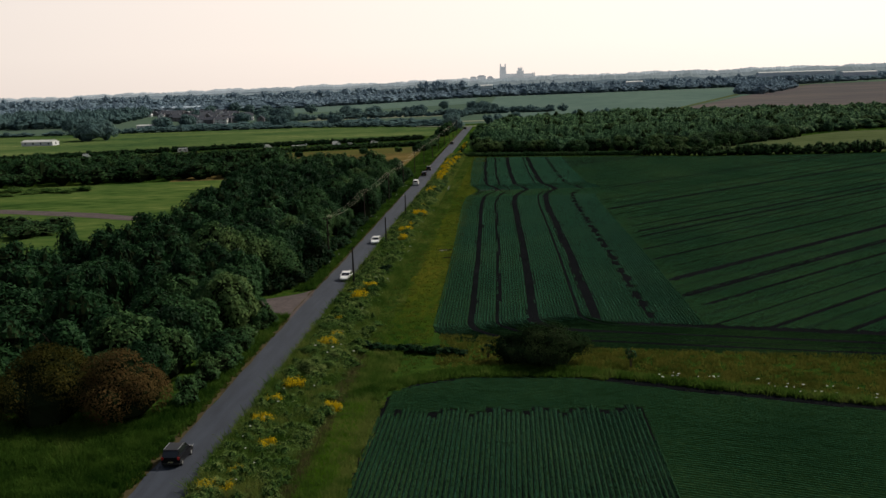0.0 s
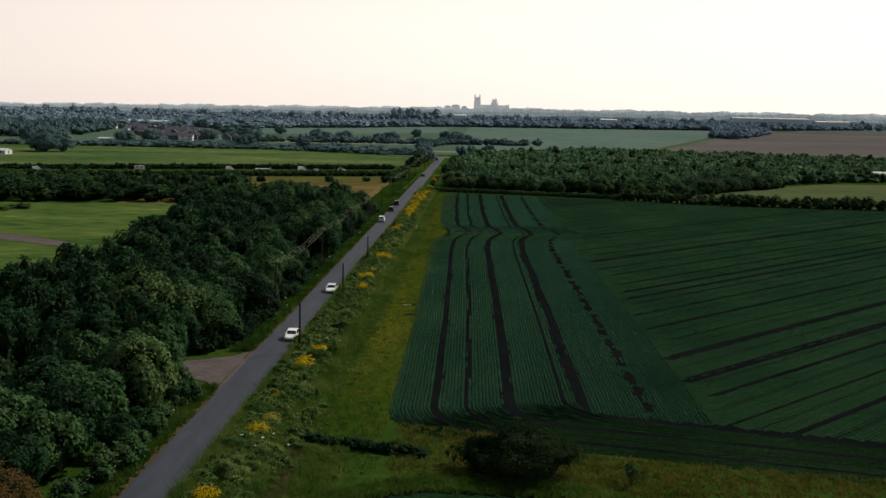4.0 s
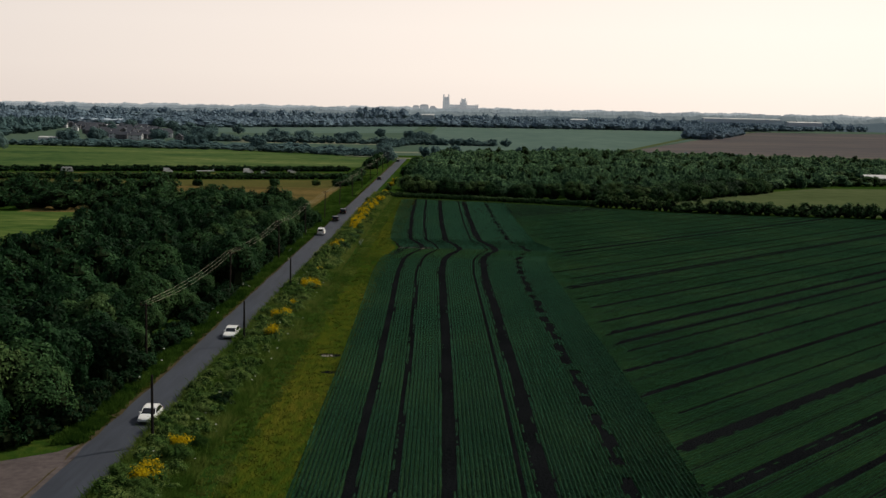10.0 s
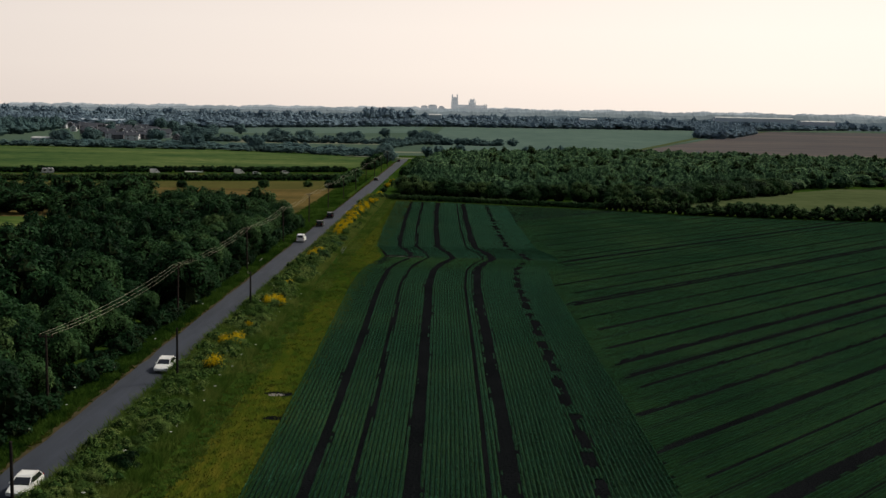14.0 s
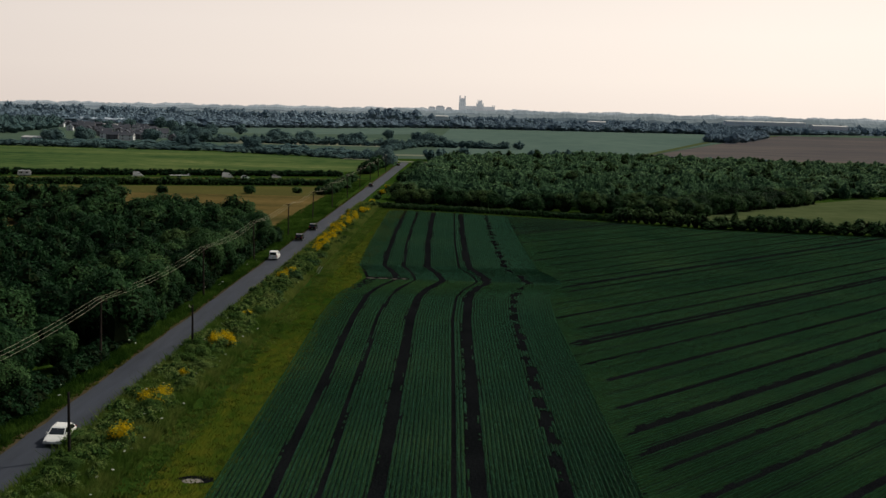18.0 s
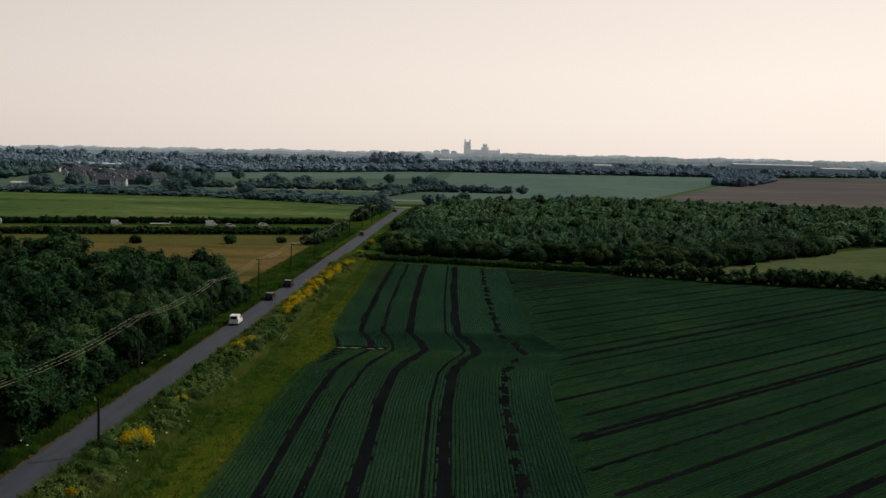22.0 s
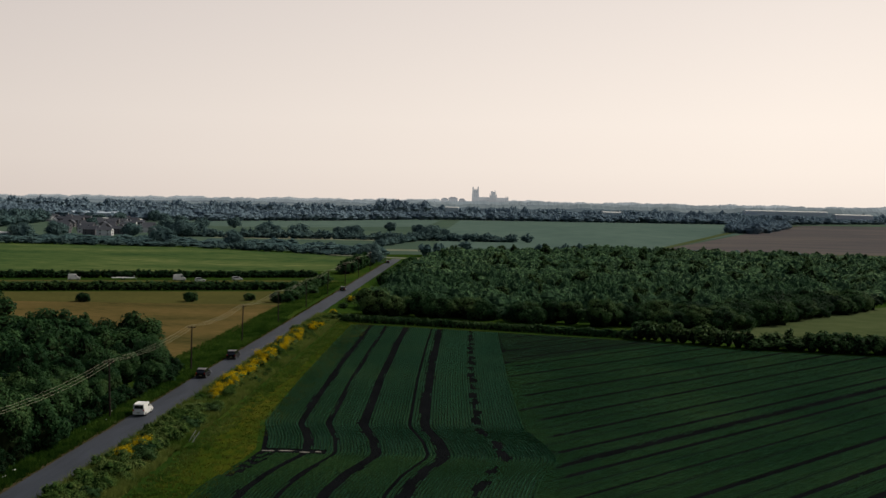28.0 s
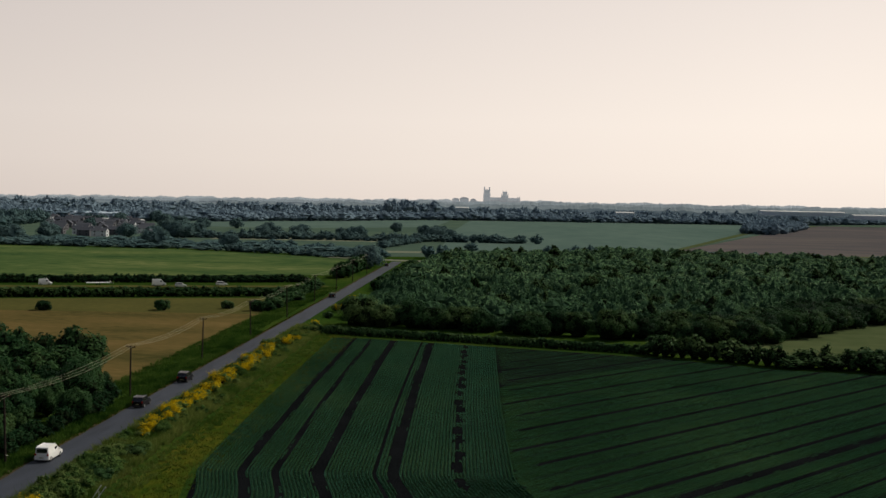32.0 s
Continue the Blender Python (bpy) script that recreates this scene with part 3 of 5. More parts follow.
diag = []
for c in np.arange(-300, 230, 0.56):
    far = c < -235 or c > 40
    if far and np.mod(round(c / 0.56), 2):
        continue
    s = np.arange(-40, 560, 1.0 if not far else 2.2)
    o = np.stack([c * diry + s * dirx, -c * dirx + s * diry], 1)
    inb = (o[:, 0] > 15) & (o[:, 0] < 332) & (o[:, 1] > 0) & (o[:, 1] < 430)
    if inb.sum() > 3:
        diag.append(o[inb])
v, f = ridges(diag, keep_diag, 12, 0.11, 0.31)
tagged(new("crop_rows", mesh_of("crop_rows", v, f, M_CROP)), "low green crop sown in slanting rows", "crop", kind="stuff")


# nearer field beyond the ditch
NEAR = [(-16.6, -60), (-17.3, 50), (-14, 57), (-8, 60), (6, 59), (18, 52.5), (30, 47.3), (60, 34), (300, -70), (300, -120), (-16.6, -120)]
sheet("near_field_soil", NEAR, 0.02, M_SOIL, "dark peaty soil of the nearer crop field", "field soil")


def ditch_y(x):
    return np.interp(x, [-30, -14, -8, 6, 18, 30, 60, 300], [40, 57, 60, 59, 52.5, 47.3, 34, -70])


def keep_near(p):
    x, y = p[:, 0], p[:, 1]
    return (x > -16.8) & (y < ditch_y(x) - 0.25) & (y < np.where(x < 12, 46 + 1.2 * np.sin(x * 1.3) + 0.8 * np.sin(x * 3.1), 36 - 0.5 * (x - 12)))


near = [np.stack([np.full(200, u), np.linspace(-45, 62, 200)], 1) for u in np.arange(-16.5, 12.1, 0.5)]
v, f = ridges(near, keep_near, 14, 0.19, 0.20)
tagged(new("crop_rows", mesh_of("crop_rows", v, f, M_CROP)), "young green crop in separate rows", "crop", kind="stuff")


def keep_near2(p):
    x, y = p[:, 0], p[:, 1]
    return (x > -16.8) & (y < ditch_y(x) - 0.25) & ~(keep_near(p) & (x < 11.6))


near2 = []
for c in np.arange(-150, 70, 0.6):
    x = np.arange(-16, 130, 1.0)
    near2.append(np.stack([x, c - 0.42 * x + 0.6 * np.sin(x * 0.12)], 1)[(c - 0.42 * x > -90)] if ((c - 0.42 * x) > -90).sum() > 3 else np.stack([x, np.full(len(x), 500.0)], 1))
v, f = ridges(near2, keep_near2, 15, 0.12, 0.36)
tagged(new("crop_rows", mesh_of("crop_rows", v, f, M_CROP)), "thick green crop along the ditch", "crop", kind="stuff")

# ---- fields on the far side ----
sheet("wheat_field", [(-135, 340), (-45.5, 340), (-45.5, 476), (-126, 467), (-240, 455), (-240, 420), (-135, 420)], 0.06, M_WHEAT, "golden ripening wheat field", "wheat field")
sheet("green_strip", [(-240, 455), (-126, 467), (-45.5, 476), (-45, 528), (-139, 498), (-240, 470)], 0.07, M_STRIP, "yellowish green mown strip beyond the wheat", "grass strip")
sheet("near_meadow", [(-84, 170), (-89, 215), (-96, 262), (-96, 335), (-112, 350), (-180, 338), (-330, 330), (-330, 120), (-120, 116), (-97, 130)], 0.08, M_MEADOW, "bright green rough meadow behind the wood", "meadow")
sheet("meadow", [(-620, 470), (-179, 584), (-46, 640), (-46, 740), (-60, 770), (-181, 825), (-620, 800)], 0.10, M_GRAZING, "wide bright green grazing meadow", "meadow")
sheet("side_road", [(-400, 440), (-165, 532), (-50, 570), (-35.6, 574), (-35.6, 581), (-52, 577), (-166, 541), (-400, 450)], 0.2, M_STRIP, "pale side lane between two hedges", "lane")
sheet("right_meadow", [(60, 418), (82, 408), (112, 402), (152, 399), (230, 391), (420, 366), (420, 470), (260, 560), (180, 548), (112, 478), (84, 440)], 0.08, M_PASTURE, "rough pale meadow beside the young wood", "meadow")
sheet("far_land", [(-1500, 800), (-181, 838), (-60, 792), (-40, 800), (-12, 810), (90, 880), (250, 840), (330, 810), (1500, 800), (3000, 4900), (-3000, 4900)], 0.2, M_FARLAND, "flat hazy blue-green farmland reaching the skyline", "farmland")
sheet("far_green_field", [(-20, 905), (60, 900), (120, 905), (330, 1500), (470, 2150), (-30, 2000), (-30, 1400)], 0.3, M_FAR1, "wide green field paled by haze", "field")
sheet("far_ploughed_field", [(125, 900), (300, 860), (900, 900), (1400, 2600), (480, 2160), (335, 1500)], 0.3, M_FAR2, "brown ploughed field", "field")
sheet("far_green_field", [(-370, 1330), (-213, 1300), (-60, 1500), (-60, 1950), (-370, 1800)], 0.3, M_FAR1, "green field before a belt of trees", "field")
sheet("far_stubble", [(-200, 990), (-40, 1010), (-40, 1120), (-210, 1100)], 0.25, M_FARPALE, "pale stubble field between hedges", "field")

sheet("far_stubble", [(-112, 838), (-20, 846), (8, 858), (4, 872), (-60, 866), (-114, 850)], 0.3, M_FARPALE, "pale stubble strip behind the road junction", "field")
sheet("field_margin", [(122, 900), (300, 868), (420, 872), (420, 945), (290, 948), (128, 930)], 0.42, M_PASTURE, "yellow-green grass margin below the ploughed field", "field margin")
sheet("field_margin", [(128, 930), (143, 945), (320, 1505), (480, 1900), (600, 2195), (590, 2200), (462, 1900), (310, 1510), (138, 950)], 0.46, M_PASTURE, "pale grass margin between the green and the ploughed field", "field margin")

# ---- the wood on the left of the road ----
kinds = [tree_kind(20 + k, w, h, 0.0, 2700, 0.36, M_LEAF, 12, label="leafy deciduous tree at the edge of a roadside wood") for k, (w, h) in enumerate([(7.5, 8.5), (6.5, 7.5), (8.5, 9.5), (6.0, 9.0), (7.0, 7.0)])]
EDGE = [(-40.0, 50), (-39.8, 86), (-41.2, 94), (-44, 98), (-54, 98), (-54, 50)]
EDGE2 = [(-44, 117), (-40.3, 124), (-40.6, 190), (-40.8, 300), (-40.5, 338), (-46, 350), (-54, 364), (-54, 111)]
rng = np.random.default_rng(5)
put(kinds, scatter(EDGE, 5.6, 1) + scatter([(-49.5, 94), (-49.5, 118), (-54, 118), (-54, 94)], 5.0, 12) + scatter(EDGE2, 5.6, 2), "roadside wood", rng, (0.68, 1.28), lambda x, y: float(np.interp(y, [230, 330], [1.0, 0.72])))
heap(scatter([(-54, 40), (-54, 96), (-150, 96), (-150, 40)], 6.2, 3), 8.4, 8.6, 760, 0.062, M_LEAF, "wood", "dense leafy deciduous wood behind the roadside trees", 31)
heap(scatter([(-54, 96), (-54, 320), (-92, 320), (-93, 262), (-86, 215), (-82, 175), (-94, 130), (-115, 110), (-150, 96)], 6.2, 4), 8.4, 8.4, 760, 0.062, M_LEAF, "wood", "dense leafy deciduous wood behind the roadside trees", 32)
heap(scatter([(-54, 320), (-54, 366), (-70, 380), (-93, 378), (-93, 320)], 5.4, 14), 7.2, 7.0, 700, 0.064, M_LEAF, "wood", "low leafy end of the roadside wood", 37)
heap(scatter([(-420, 325), (-180, 345), (-100, 358), (-98, 405), (-200, 412), (-420, 400)], 8.5, 6), 11, 8.0, 420, 0.07, M_LEAF, "wood", "dark belt of trees beyond the meadow", 33)

hedge([(-39.2, 46), (-39.0, 88), (-42.5, 95), (-48, 97)], 3.2, 2.8, 1.7, 340, 0.085, M_LEAF, "leafy undergrowth along the foot of the wood", 35, 0.05, 0.5)
hedge([(-48, 113), (-43, 115), (-39.8, 122), (-40.1, 190), (-40.6, 300), (-40.4, 337), (-46, 350), (-60, 372)], 3.2, 2.8, 1.7, 340, 0.085, M_LEAF, "leafy undergrowth along the foot of the wood", 36, 0.05, 0.5)

sheet("farm_track", [(-330, 284), (-200, 268), (-160, 262), (-125, 246), (-108, 234), (-104, 227), (-108, 226), (-128, 238), (-162, 254), (-200, 260), (-330, 274)], 0.14, M_TRACK, "pale bare farm track across the meadow", "track")
heap(scatter([(-330, 200), (-170, 228), (-118, 215), (-110, 196), (-150, 185), (-330, 160)], 9, 15), 9, 3.0, 420, 0.06, M_LEAF, "scrub", "low dark scrub beside the farm track", 38)
heap(scatter([(-330, 300), (-190, 300), (-150, 318), (-190, 334), (-330, 328)], 8, 16), 8, 1.6, 300, 0.06, M_SCRUB, "scrub", "low rough weeds in the meadow", 39)

# ---- the young wood on the right ----
# edge trees take the darker M_LEAF: the wood's shaded front put into colour
kinds = [tree_kind(60 + k, w, h, -0.8, 2600, 0.32, M_LEAF, 9, name="young_tree", label="bushy young tree at the edge of a dense plantation") for k, (w, h) in enumerate([(9.0, 6.4), (7.5, 5.4), (10.0, 7.0)])]
FRONT = [(-18, 456), (-15, 451), (3, 449), (40, 441), (76, 435), (90, 442), (116, 476), (150, 513), (142, 524), (104, 486), (72, 447), (40, 447), (-16, 462)]
put(kinds, scatter(FRONT, 5.0, 7), "young wood", rng)
heap(scatter([(-19, 464), (40, 452), (74, 450), (104, 488), (145, 526), (150, 560), (-17, 560)], 5.2, 8), 7.4, 6.0, 400, 0.062, M_YOUNG, "wood", "dense low plantation of young deciduous trees", 34, jitter=0.42, far=True)
heap(scatter([(-17, 470), (40, 460), (74, 456), (104, 494), (145, 534), (330, 640), (330, 800), (90, 860), (-12, 770)], 16.0, 18), 8.0, 6.4, 360, 0.064, M_LEAF, "wood", "darker taller trees among the plantation", 29, jitter=0.42, far=True)
heap(scatter([(-17, 560), (150, 560), (145, 526), (190, 560), (330, 640), (330, 800), (250, 830), (90, 870), (-12, 770)], 8.0, 9), 10.6, 5.8, 190, 0.072, M_YOUNG, "wood", "dense low plantation of young deciduous trees", 30, jitter=0.42, far=True)

# ---- hedges ----
hedge(HEDGE[:3], 2.2, 2.2, 0.7, 100, 0.21, M_LEAF, "low clipped dark green hedge along the field end", 40, 0.0, 0.12, 0.1)
hedge(HEDGE[2:], 6.0, 4.4, 1.6, 260, 0.09, M_LEAF, "tall ragged hedge with gaps along the field end", 41, 0.06, 0.8)
hedge([(-420, 425), (-240, 470), (-139, 504), (-46, 536)], 5.0, 3.4, 1.5, 130, 0.12, M_LEAF, "dark hedge along the side lane", 42, 0.0, 0.3, 0.14)
hedge([(-400, 456), (-166, 556), (-56, 596)], 5.0, 3.2, 1.5, 130, 0.12, M_LEAF, "dark hedge beyond the side lane", 43, 0.03, 0.3, 0.14)

# ---- overhead line ----
def box(v0, v1, bev=0.0):
    bm = bmesh.new()
    bmesh.ops.create_cube(bm, size=1.0)
    for v in bm.verts:
        v.co = Vector([a + (b - a) * (c + 0.5) for a, b, c in zip(v0, v1, v.co)])
    if bev:
        bmesh.ops.bevel(bm, geom=bm.edges[:], offset=bev, segments=1, affect="EDGES")
    return bm


def prism(outline, y0, y1, axis="y", inset=0.0):
    """A solid from an outline in x, z (or y, z), between two planes."""
    bm = bmesh.new()
    put_at = (lambda a, b, c: (a, c, b)) if axis == "y" else (lambda a, b, c: (c, a, b))
    lo = [bm.verts.new(put_at(a, b, y0)) for a, b in outline]
    hi = [bm.verts.new(put_at(a, b, y1)) for a, b in outline]
    n = len(lo)
    bm.faces.new(lo), bm.faces.new(hi[::-1])
    for k in range(n):
        bm.faces.new((lo[k], hi[k], hi[(k + 1) % n], lo[(k + 1) % n]))
    bmesh.ops.recalc_face_normals(bm, faces=bm.faces[:])
    return bm


def tube_bm(path, radii, sides=6):
    v, f = tube(path, radii, sides)
    bm = bmesh.new()
    vs = [bm.verts.new(p) for p in v.tolist()]
    for q in f.tolist():
        bm.faces.new([vs[k] for k in q])
    n = len(path)
    bm.faces.new(vs[:sides][::-1]), bm.faces.new(vs[(n - 1) * sides:])
    bmesh.ops.recalc_face_normals(bm, faces=bm.faces[:])
    return bm


P_BASE, P_H = 0.3, 8.8
LEFT_POLES = [(-39.0, 147.8), (-38.6, 199.5), (-38.2, 251.8), (-38.2, 296.4), (-38.4, 341.3), (-38.2, 383.0), (-37.4, 422.0), (-37.4, 466), (-37.4, 510), (-37.4, 556), (-37.4, 600), (-37.4, 645)]
RIGHT_POLES = [(-29.2, 115.0, 7.5), (-29.0, 162.7, 6.6), (-29.2, 209.0, 6.5)]
M_INSUL = plain("brown_porcelain", (0.10, 0.05, 0.03), 0.25)
pl = thing("utility_pole", "weathered brown wooden pole with a crossarm carrying bare wires", "utility pole", group="overhead line")
part_bm("post", tube_bm([(0, 0, -0.5), (0, 0, P_H * 0.5), (0, 0, P_H)], [0.17, 0.15, 0.12], 8), M_POLE2, pl)
arm = part_bm("crossarm", box((-0.75, -0.06, P_H - 0.28), (0.75, 0.06, P_H - 0.14), 0.01), M_POLE2, pl)
for x in (-0.65, 0.0, 0.65):
    part_bm("insulator", tube_bm([(x, 0, P_H - 0.15), (x, 0, P_H - 0.02), (x, 0, P_H + 0.08)], [0.05, 0.07, 0.04], 6), M_INSUL, pl)
for n, (x, y) in enumerate(LEFT_POLES):
    m = pose(x, y, P_BASE, 1.2 * math.sin(n * 2.1), 1.5 * math.sin(n * 1.7), 3 * math.sin(n))
    if n:
        copy_thing(pl, m)
    else:
        pl.matrix_basis = m
for n, (x, y, h) in enumerate(RIGHT_POLES):
    p = thing("utility_pole", "plain dark tarred wooden pole beside the road", "utility pole", (x, y, 0.4), "roadside poles")
    part_bm("post", tube_bm([(0, 0, -0.4), (0, 0, h * 0.5), (0, 0, h)], [0.16, 0.145, 0.12], 8), M_POLE, p)
    part_bm("cap", tube_bm([(0, 0, h), (0, 0, h + 0.06)], [0.15, 0.10], 8), M_POLE, p)
    if n == 2:
        part_bm("bracket", box((-0.45, -0.04, h - 0.25), (0.1, 0.04, h - 0.17)), M_WIRE, p)
        part_bm("insulator", tube_bm([(-0.42, 0, h - 0.2), (-0.42, 0, h + 0.12)], [0.09, 0.06], 6), M_WIRE, p)
for k, (dx, dz) in enumerate(((-0.65, 0.08), (0.0, 0.08), (0.65, 0.08))):
    chunks = []
    pts, off = [], 0
    for (x0, y0), (x1, y1) in zip(LEFT_POLES, LEFT_POLES[1:]):
        for j in range(10 if (x1, y1) != LEFT_POLES[-1] else 11):
            u = j / 10
            sag = 4 * u * (1 - u) * (0.75 + 0.12 * k)
            pts.append((x0 + (x1 - x0) * u + dx, y0 + (y1 - y0) * u, P_BASE + P_H + dz - sag))
    v, f = tube(pts, [0.015] * len(pts), 4)
    tagged(new("overhead_wire", mesh_of("overhead_wire", v, f, M_WIRE)), "thin pale wire sagging between the wooden poles", "wire", "overhead line")


# ---- tall grass and flowers ----
def tufts(spots, h, w, n, mat, name, label, seed, category="tall grass"):
    """Sheaves of bent blades, each a narrow leaning strip."""
    rng = np.random.default_rng(seed)
    p = np.repeat(np.array([(x, y, ground_z(x)) for x, y in spots]), n, axis=0)
    m = len(p)
    a = rng.random(m) * 6.283
    r = w * np.sqrt(rng.random(m))
    base = p + np.stack([np.cos(a) * r, np.sin(a) * r, np.zeros(m)], 1)
    hh = h * (0.5 + 0.8 * rng.random(m))
    lean = 0.45 * rng.standard_normal((m, 2)) * hh[:, None]
    b = rng.random(m) * 6.283
    side = np.stack([np.cos(b), np.sin(b), np.zeros(m)], 1) * (0.04 + 0.07 * rng.random((m, 1)))
    tip = base + np.c_[lean, hh]
    v = np.stack([base - side, base + side, tip], 1).reshape(-1, 3)
    f = np.arange(3 * m).reshape(-1, 3)
    return tagged(new(name, mesh_of(name, v, f, mat)), label, category, kind="stuff")


rng = np.random.default_rng(9)
def strewn(x0, x1, y0, y1, n):
    return list(zip(rng.uniform(x0, x1, n).tolist(), rng.uniform(y0, y1, n).tolist()))


M_TALL = material("tall_grass", [(0.30, (0.014, 0.040, 0.006)), (0.5, (0.052, 0.102, 0.016)), (0.68, (0.135, 0.165, 0.040))], scale=0.35, big=0.09, bump=0.0, per=0.26, leafy=0.45)
M_STRAW = material("straw_grass", [(0.32, (0.030, 0.056, 0.008)), (0.66, (0.125, 0.125, 0.026))], scale=0.4, big=0.1, bump=0.0, per=0.3, leafy=0.3)
M_WHITE = plain("white_umbels", (0.42, 0.44, 0.36), 0.8)
tufts(strewn(-30.4, -23.0, 20, 240, 9000), 1.15, 0.45, 17, M_TALL, "tall_grass", "tall green grass and weeds on the road bank", 51)
tufts(strewn(-30.4, -23.4, 240, 445, 6500), 0.9, 0.45, 15, M_TALL, "tall_grass", "tall green grass and weeds on the road bank", 52)
tufts([s for s in strewn(-39.6, -36.3, 20, 430, 4500) if not (94.5 < s[1] < 115)], 0.7, 0.4, 14, M_TALL, "tall_grass", "rough grass between the road and the wood", 53)
tufts(strewn(-47, -38.6, 345, 570, 2600), 0.6, 0.6, 12, M_TALL, "tall_grass", "rough grass between the road and the wheat", 49)
tufts([s for s in strewn(-36.6, -35.95, 20, 520, 900) if not (92 < s[1] < 116)], 0.30, 0.2, 15, M_STRAW, "dry_grass", "dry straw-coloured grass at the road edge", 54)
tufts(strewn(-22.8, -13.6, 62, 435, 3200), 0.22, 0.6, 9, M_STRAW, "dry_grass", "short dry grass tufts on the verge", 55)
tufts(strewn(-22.4, -19.6, 74, 435, 1500), 0.34, 0.5, 12, M_TALL, "tall_grass", "green grass along the dry verge", 50)
tufts(strewn(-23.5, -16.8, 5, 72, 2200), 0.55, 0.5, 18, M_TALL, "tall_grass", "lush green grass beside the near field", 56)
tufts([(x, float(ditch_y(np.array(x)) + u)) for x, u in strewn(-20, 130, 1.7, 3.6, 1900)], 0.7, 0.5, 18, M_TALL, "tall_grass", "lush bank grass along the ditch", 57)
tufts([(x, float(ditch_y(np.array(x)) * (1 - u) + (foot_y(np.array(x)) - 0.6) * u)) for x, u in strewn(-12, 130, 0.18, 1.0, 5200)], 0.35, 0.6, 16, M_STRAW, "dry_grass", "yellow-green grass between ditch and crop", 58)
tufts(strewn(-60, -39.0, 2, 46, 3500), 0.8, 0.5, 18, M_TALL, "tall_grass", "rough grass in front of the wood", 59)


tufts([(x, float(ditch_y(np.array(x)) + u)) for x, u in strewn(-20, 9, 0.1, 2.2, 700)], 0.5, 0.5, 18, M_TALL, "tall_grass", "green grass along the edge of the near crop", 67)
tufts(strewn(-24.0, -21.2, 8, 70, 900), 0.6, 0.5, 16, M_DRY, "dry_grass", "dry brownish grass beside the bank", 63)
tufts(strewn(-29.8, -24, 8, 90, 700), 0.9, 0.5, 14, M_DRY, "dry_grass", "dry seeding grass among the weeds of the bank", 64)
tufts(strewn(-21.0, -18.2, 20, 49, 900), 0.45, 0.5, 18, M_LUSH, "lush_grass", "bright green lush grass beside the near field", 65)
tufts(strewn(-20.5, -17.4, 8, 24, 300), 0.6, 0.5, 18, M_TALL, "tall_grass", "pale green weeds at the field corner", 66)


def umbels(spots, name, label, seed):
    rg = np.random.default_rng(seed)
    chunks = []
    for x, y in spots:
        z = ground_z(x) + 0.9 + 0.5 * rg.random()
        v, f = ball(np.array([x, y, z]), np.array([0.13, 0.13, 0.05]) * (0.7 + 0.8 * rg.random()), rg, 2, 5)
        chunks.append((v, f, np.zeros(len(f), int)))
        v, f = tube([(x, y, z - 1.2), (x + 0.03, y, z)], [0.012, 0.01], 3)
        chunks.append((v, f, np.ones(len(f), int)))
    v, f, i = joined(chunks)
    return tagged(new(name, mesh_of(name, v, f, [M_WHITE, M_TALL], i)), label, "wild flowers", kind="stuff")


umbels(strewn(-29, -22.8, 22, 230, 90) + [s for s in strewn(-39.5, -36.5, 60, 300, 30) if not 90 < s[1] < 118], "cow_parsley", "white flat flower heads scattered in the tall grass", 61)
umbels([(x, float(ditch_y(np.array(x)) + u)) for x, u in strewn(14, 60, 0.5, 4.0, 60)], "cow_parsley", "white flower heads on the ditch bank", 62)

# ---- shrubs on the bank ----
sk = [tree_kind(80 + k, w, h, -0.1, 3200, 0.10, M_SCRUB, 10, "shrub", "bushy grey-green shrub on the road bank", "shrub") for k, (w, h) in enumerate([(3.0, 2.1), (2.4, 1.7), (3.6, 2.4)])]
spots = [(float(rng.uniform(-29.4, -24.4)), float(y)) for y in np.arange(60, 440, 2.2) if rng.random() < (0.95 if y < 240 else 0.5 if y < 310 else 0.25)]
put(sk, spots, "roadside scrub", rng, (0.5, 1.1))
mass = [(float(rng.uniform(-29.6, -24.6)), float(y)) for y in np.arange(84, 300, 0.42)]
heap(mass, 2.5, 1.6, 300, 0.058, M_SCRUB, "scrub", "dense fluffy light green scrub on the road bank", 88, "scrub", 0.45)
low = [(float(rng.uniform(-29.6, -24.2)), float(y)) for y in np.concatenate([np.arange(12, 84, 0.5), np.arange(300, 440, 1.1)])]
heap(low, 2.1, 1.05, 220, 0.06, M_SCRUB, "scrub", "low light green weeds on the road bank", 89, "scrub", 0.45)
weeds = [(float(rng.uniform(-29.8, -22.4)), float(rng.uniform(8, 92))) for _ in range(330)]
heap(weeds, 2.4, 1.25, 260, 0.056, M_SCRUB, "scrub", "mixed weeds and low bushes on the road bank", 90, "scrub", 0.5)
dk = [tree_kind(86, 3.4, 2.2, -0.4, 2200, 0.15, M_LEAF, 9, "dark_shrub", "dense dark green bush on the road bank", "shrub")]
put(dk, [(-25.5, 131), (-25.2, 214), (-26.0, 255), (-25.4, 272), (-26.2, 275), (-26.0, 278), (-25.2, 292), (-26.6, 470), (-26.2, 500), (-25, 304)], "dark bank bushes", rng, (0.8, 1.1))


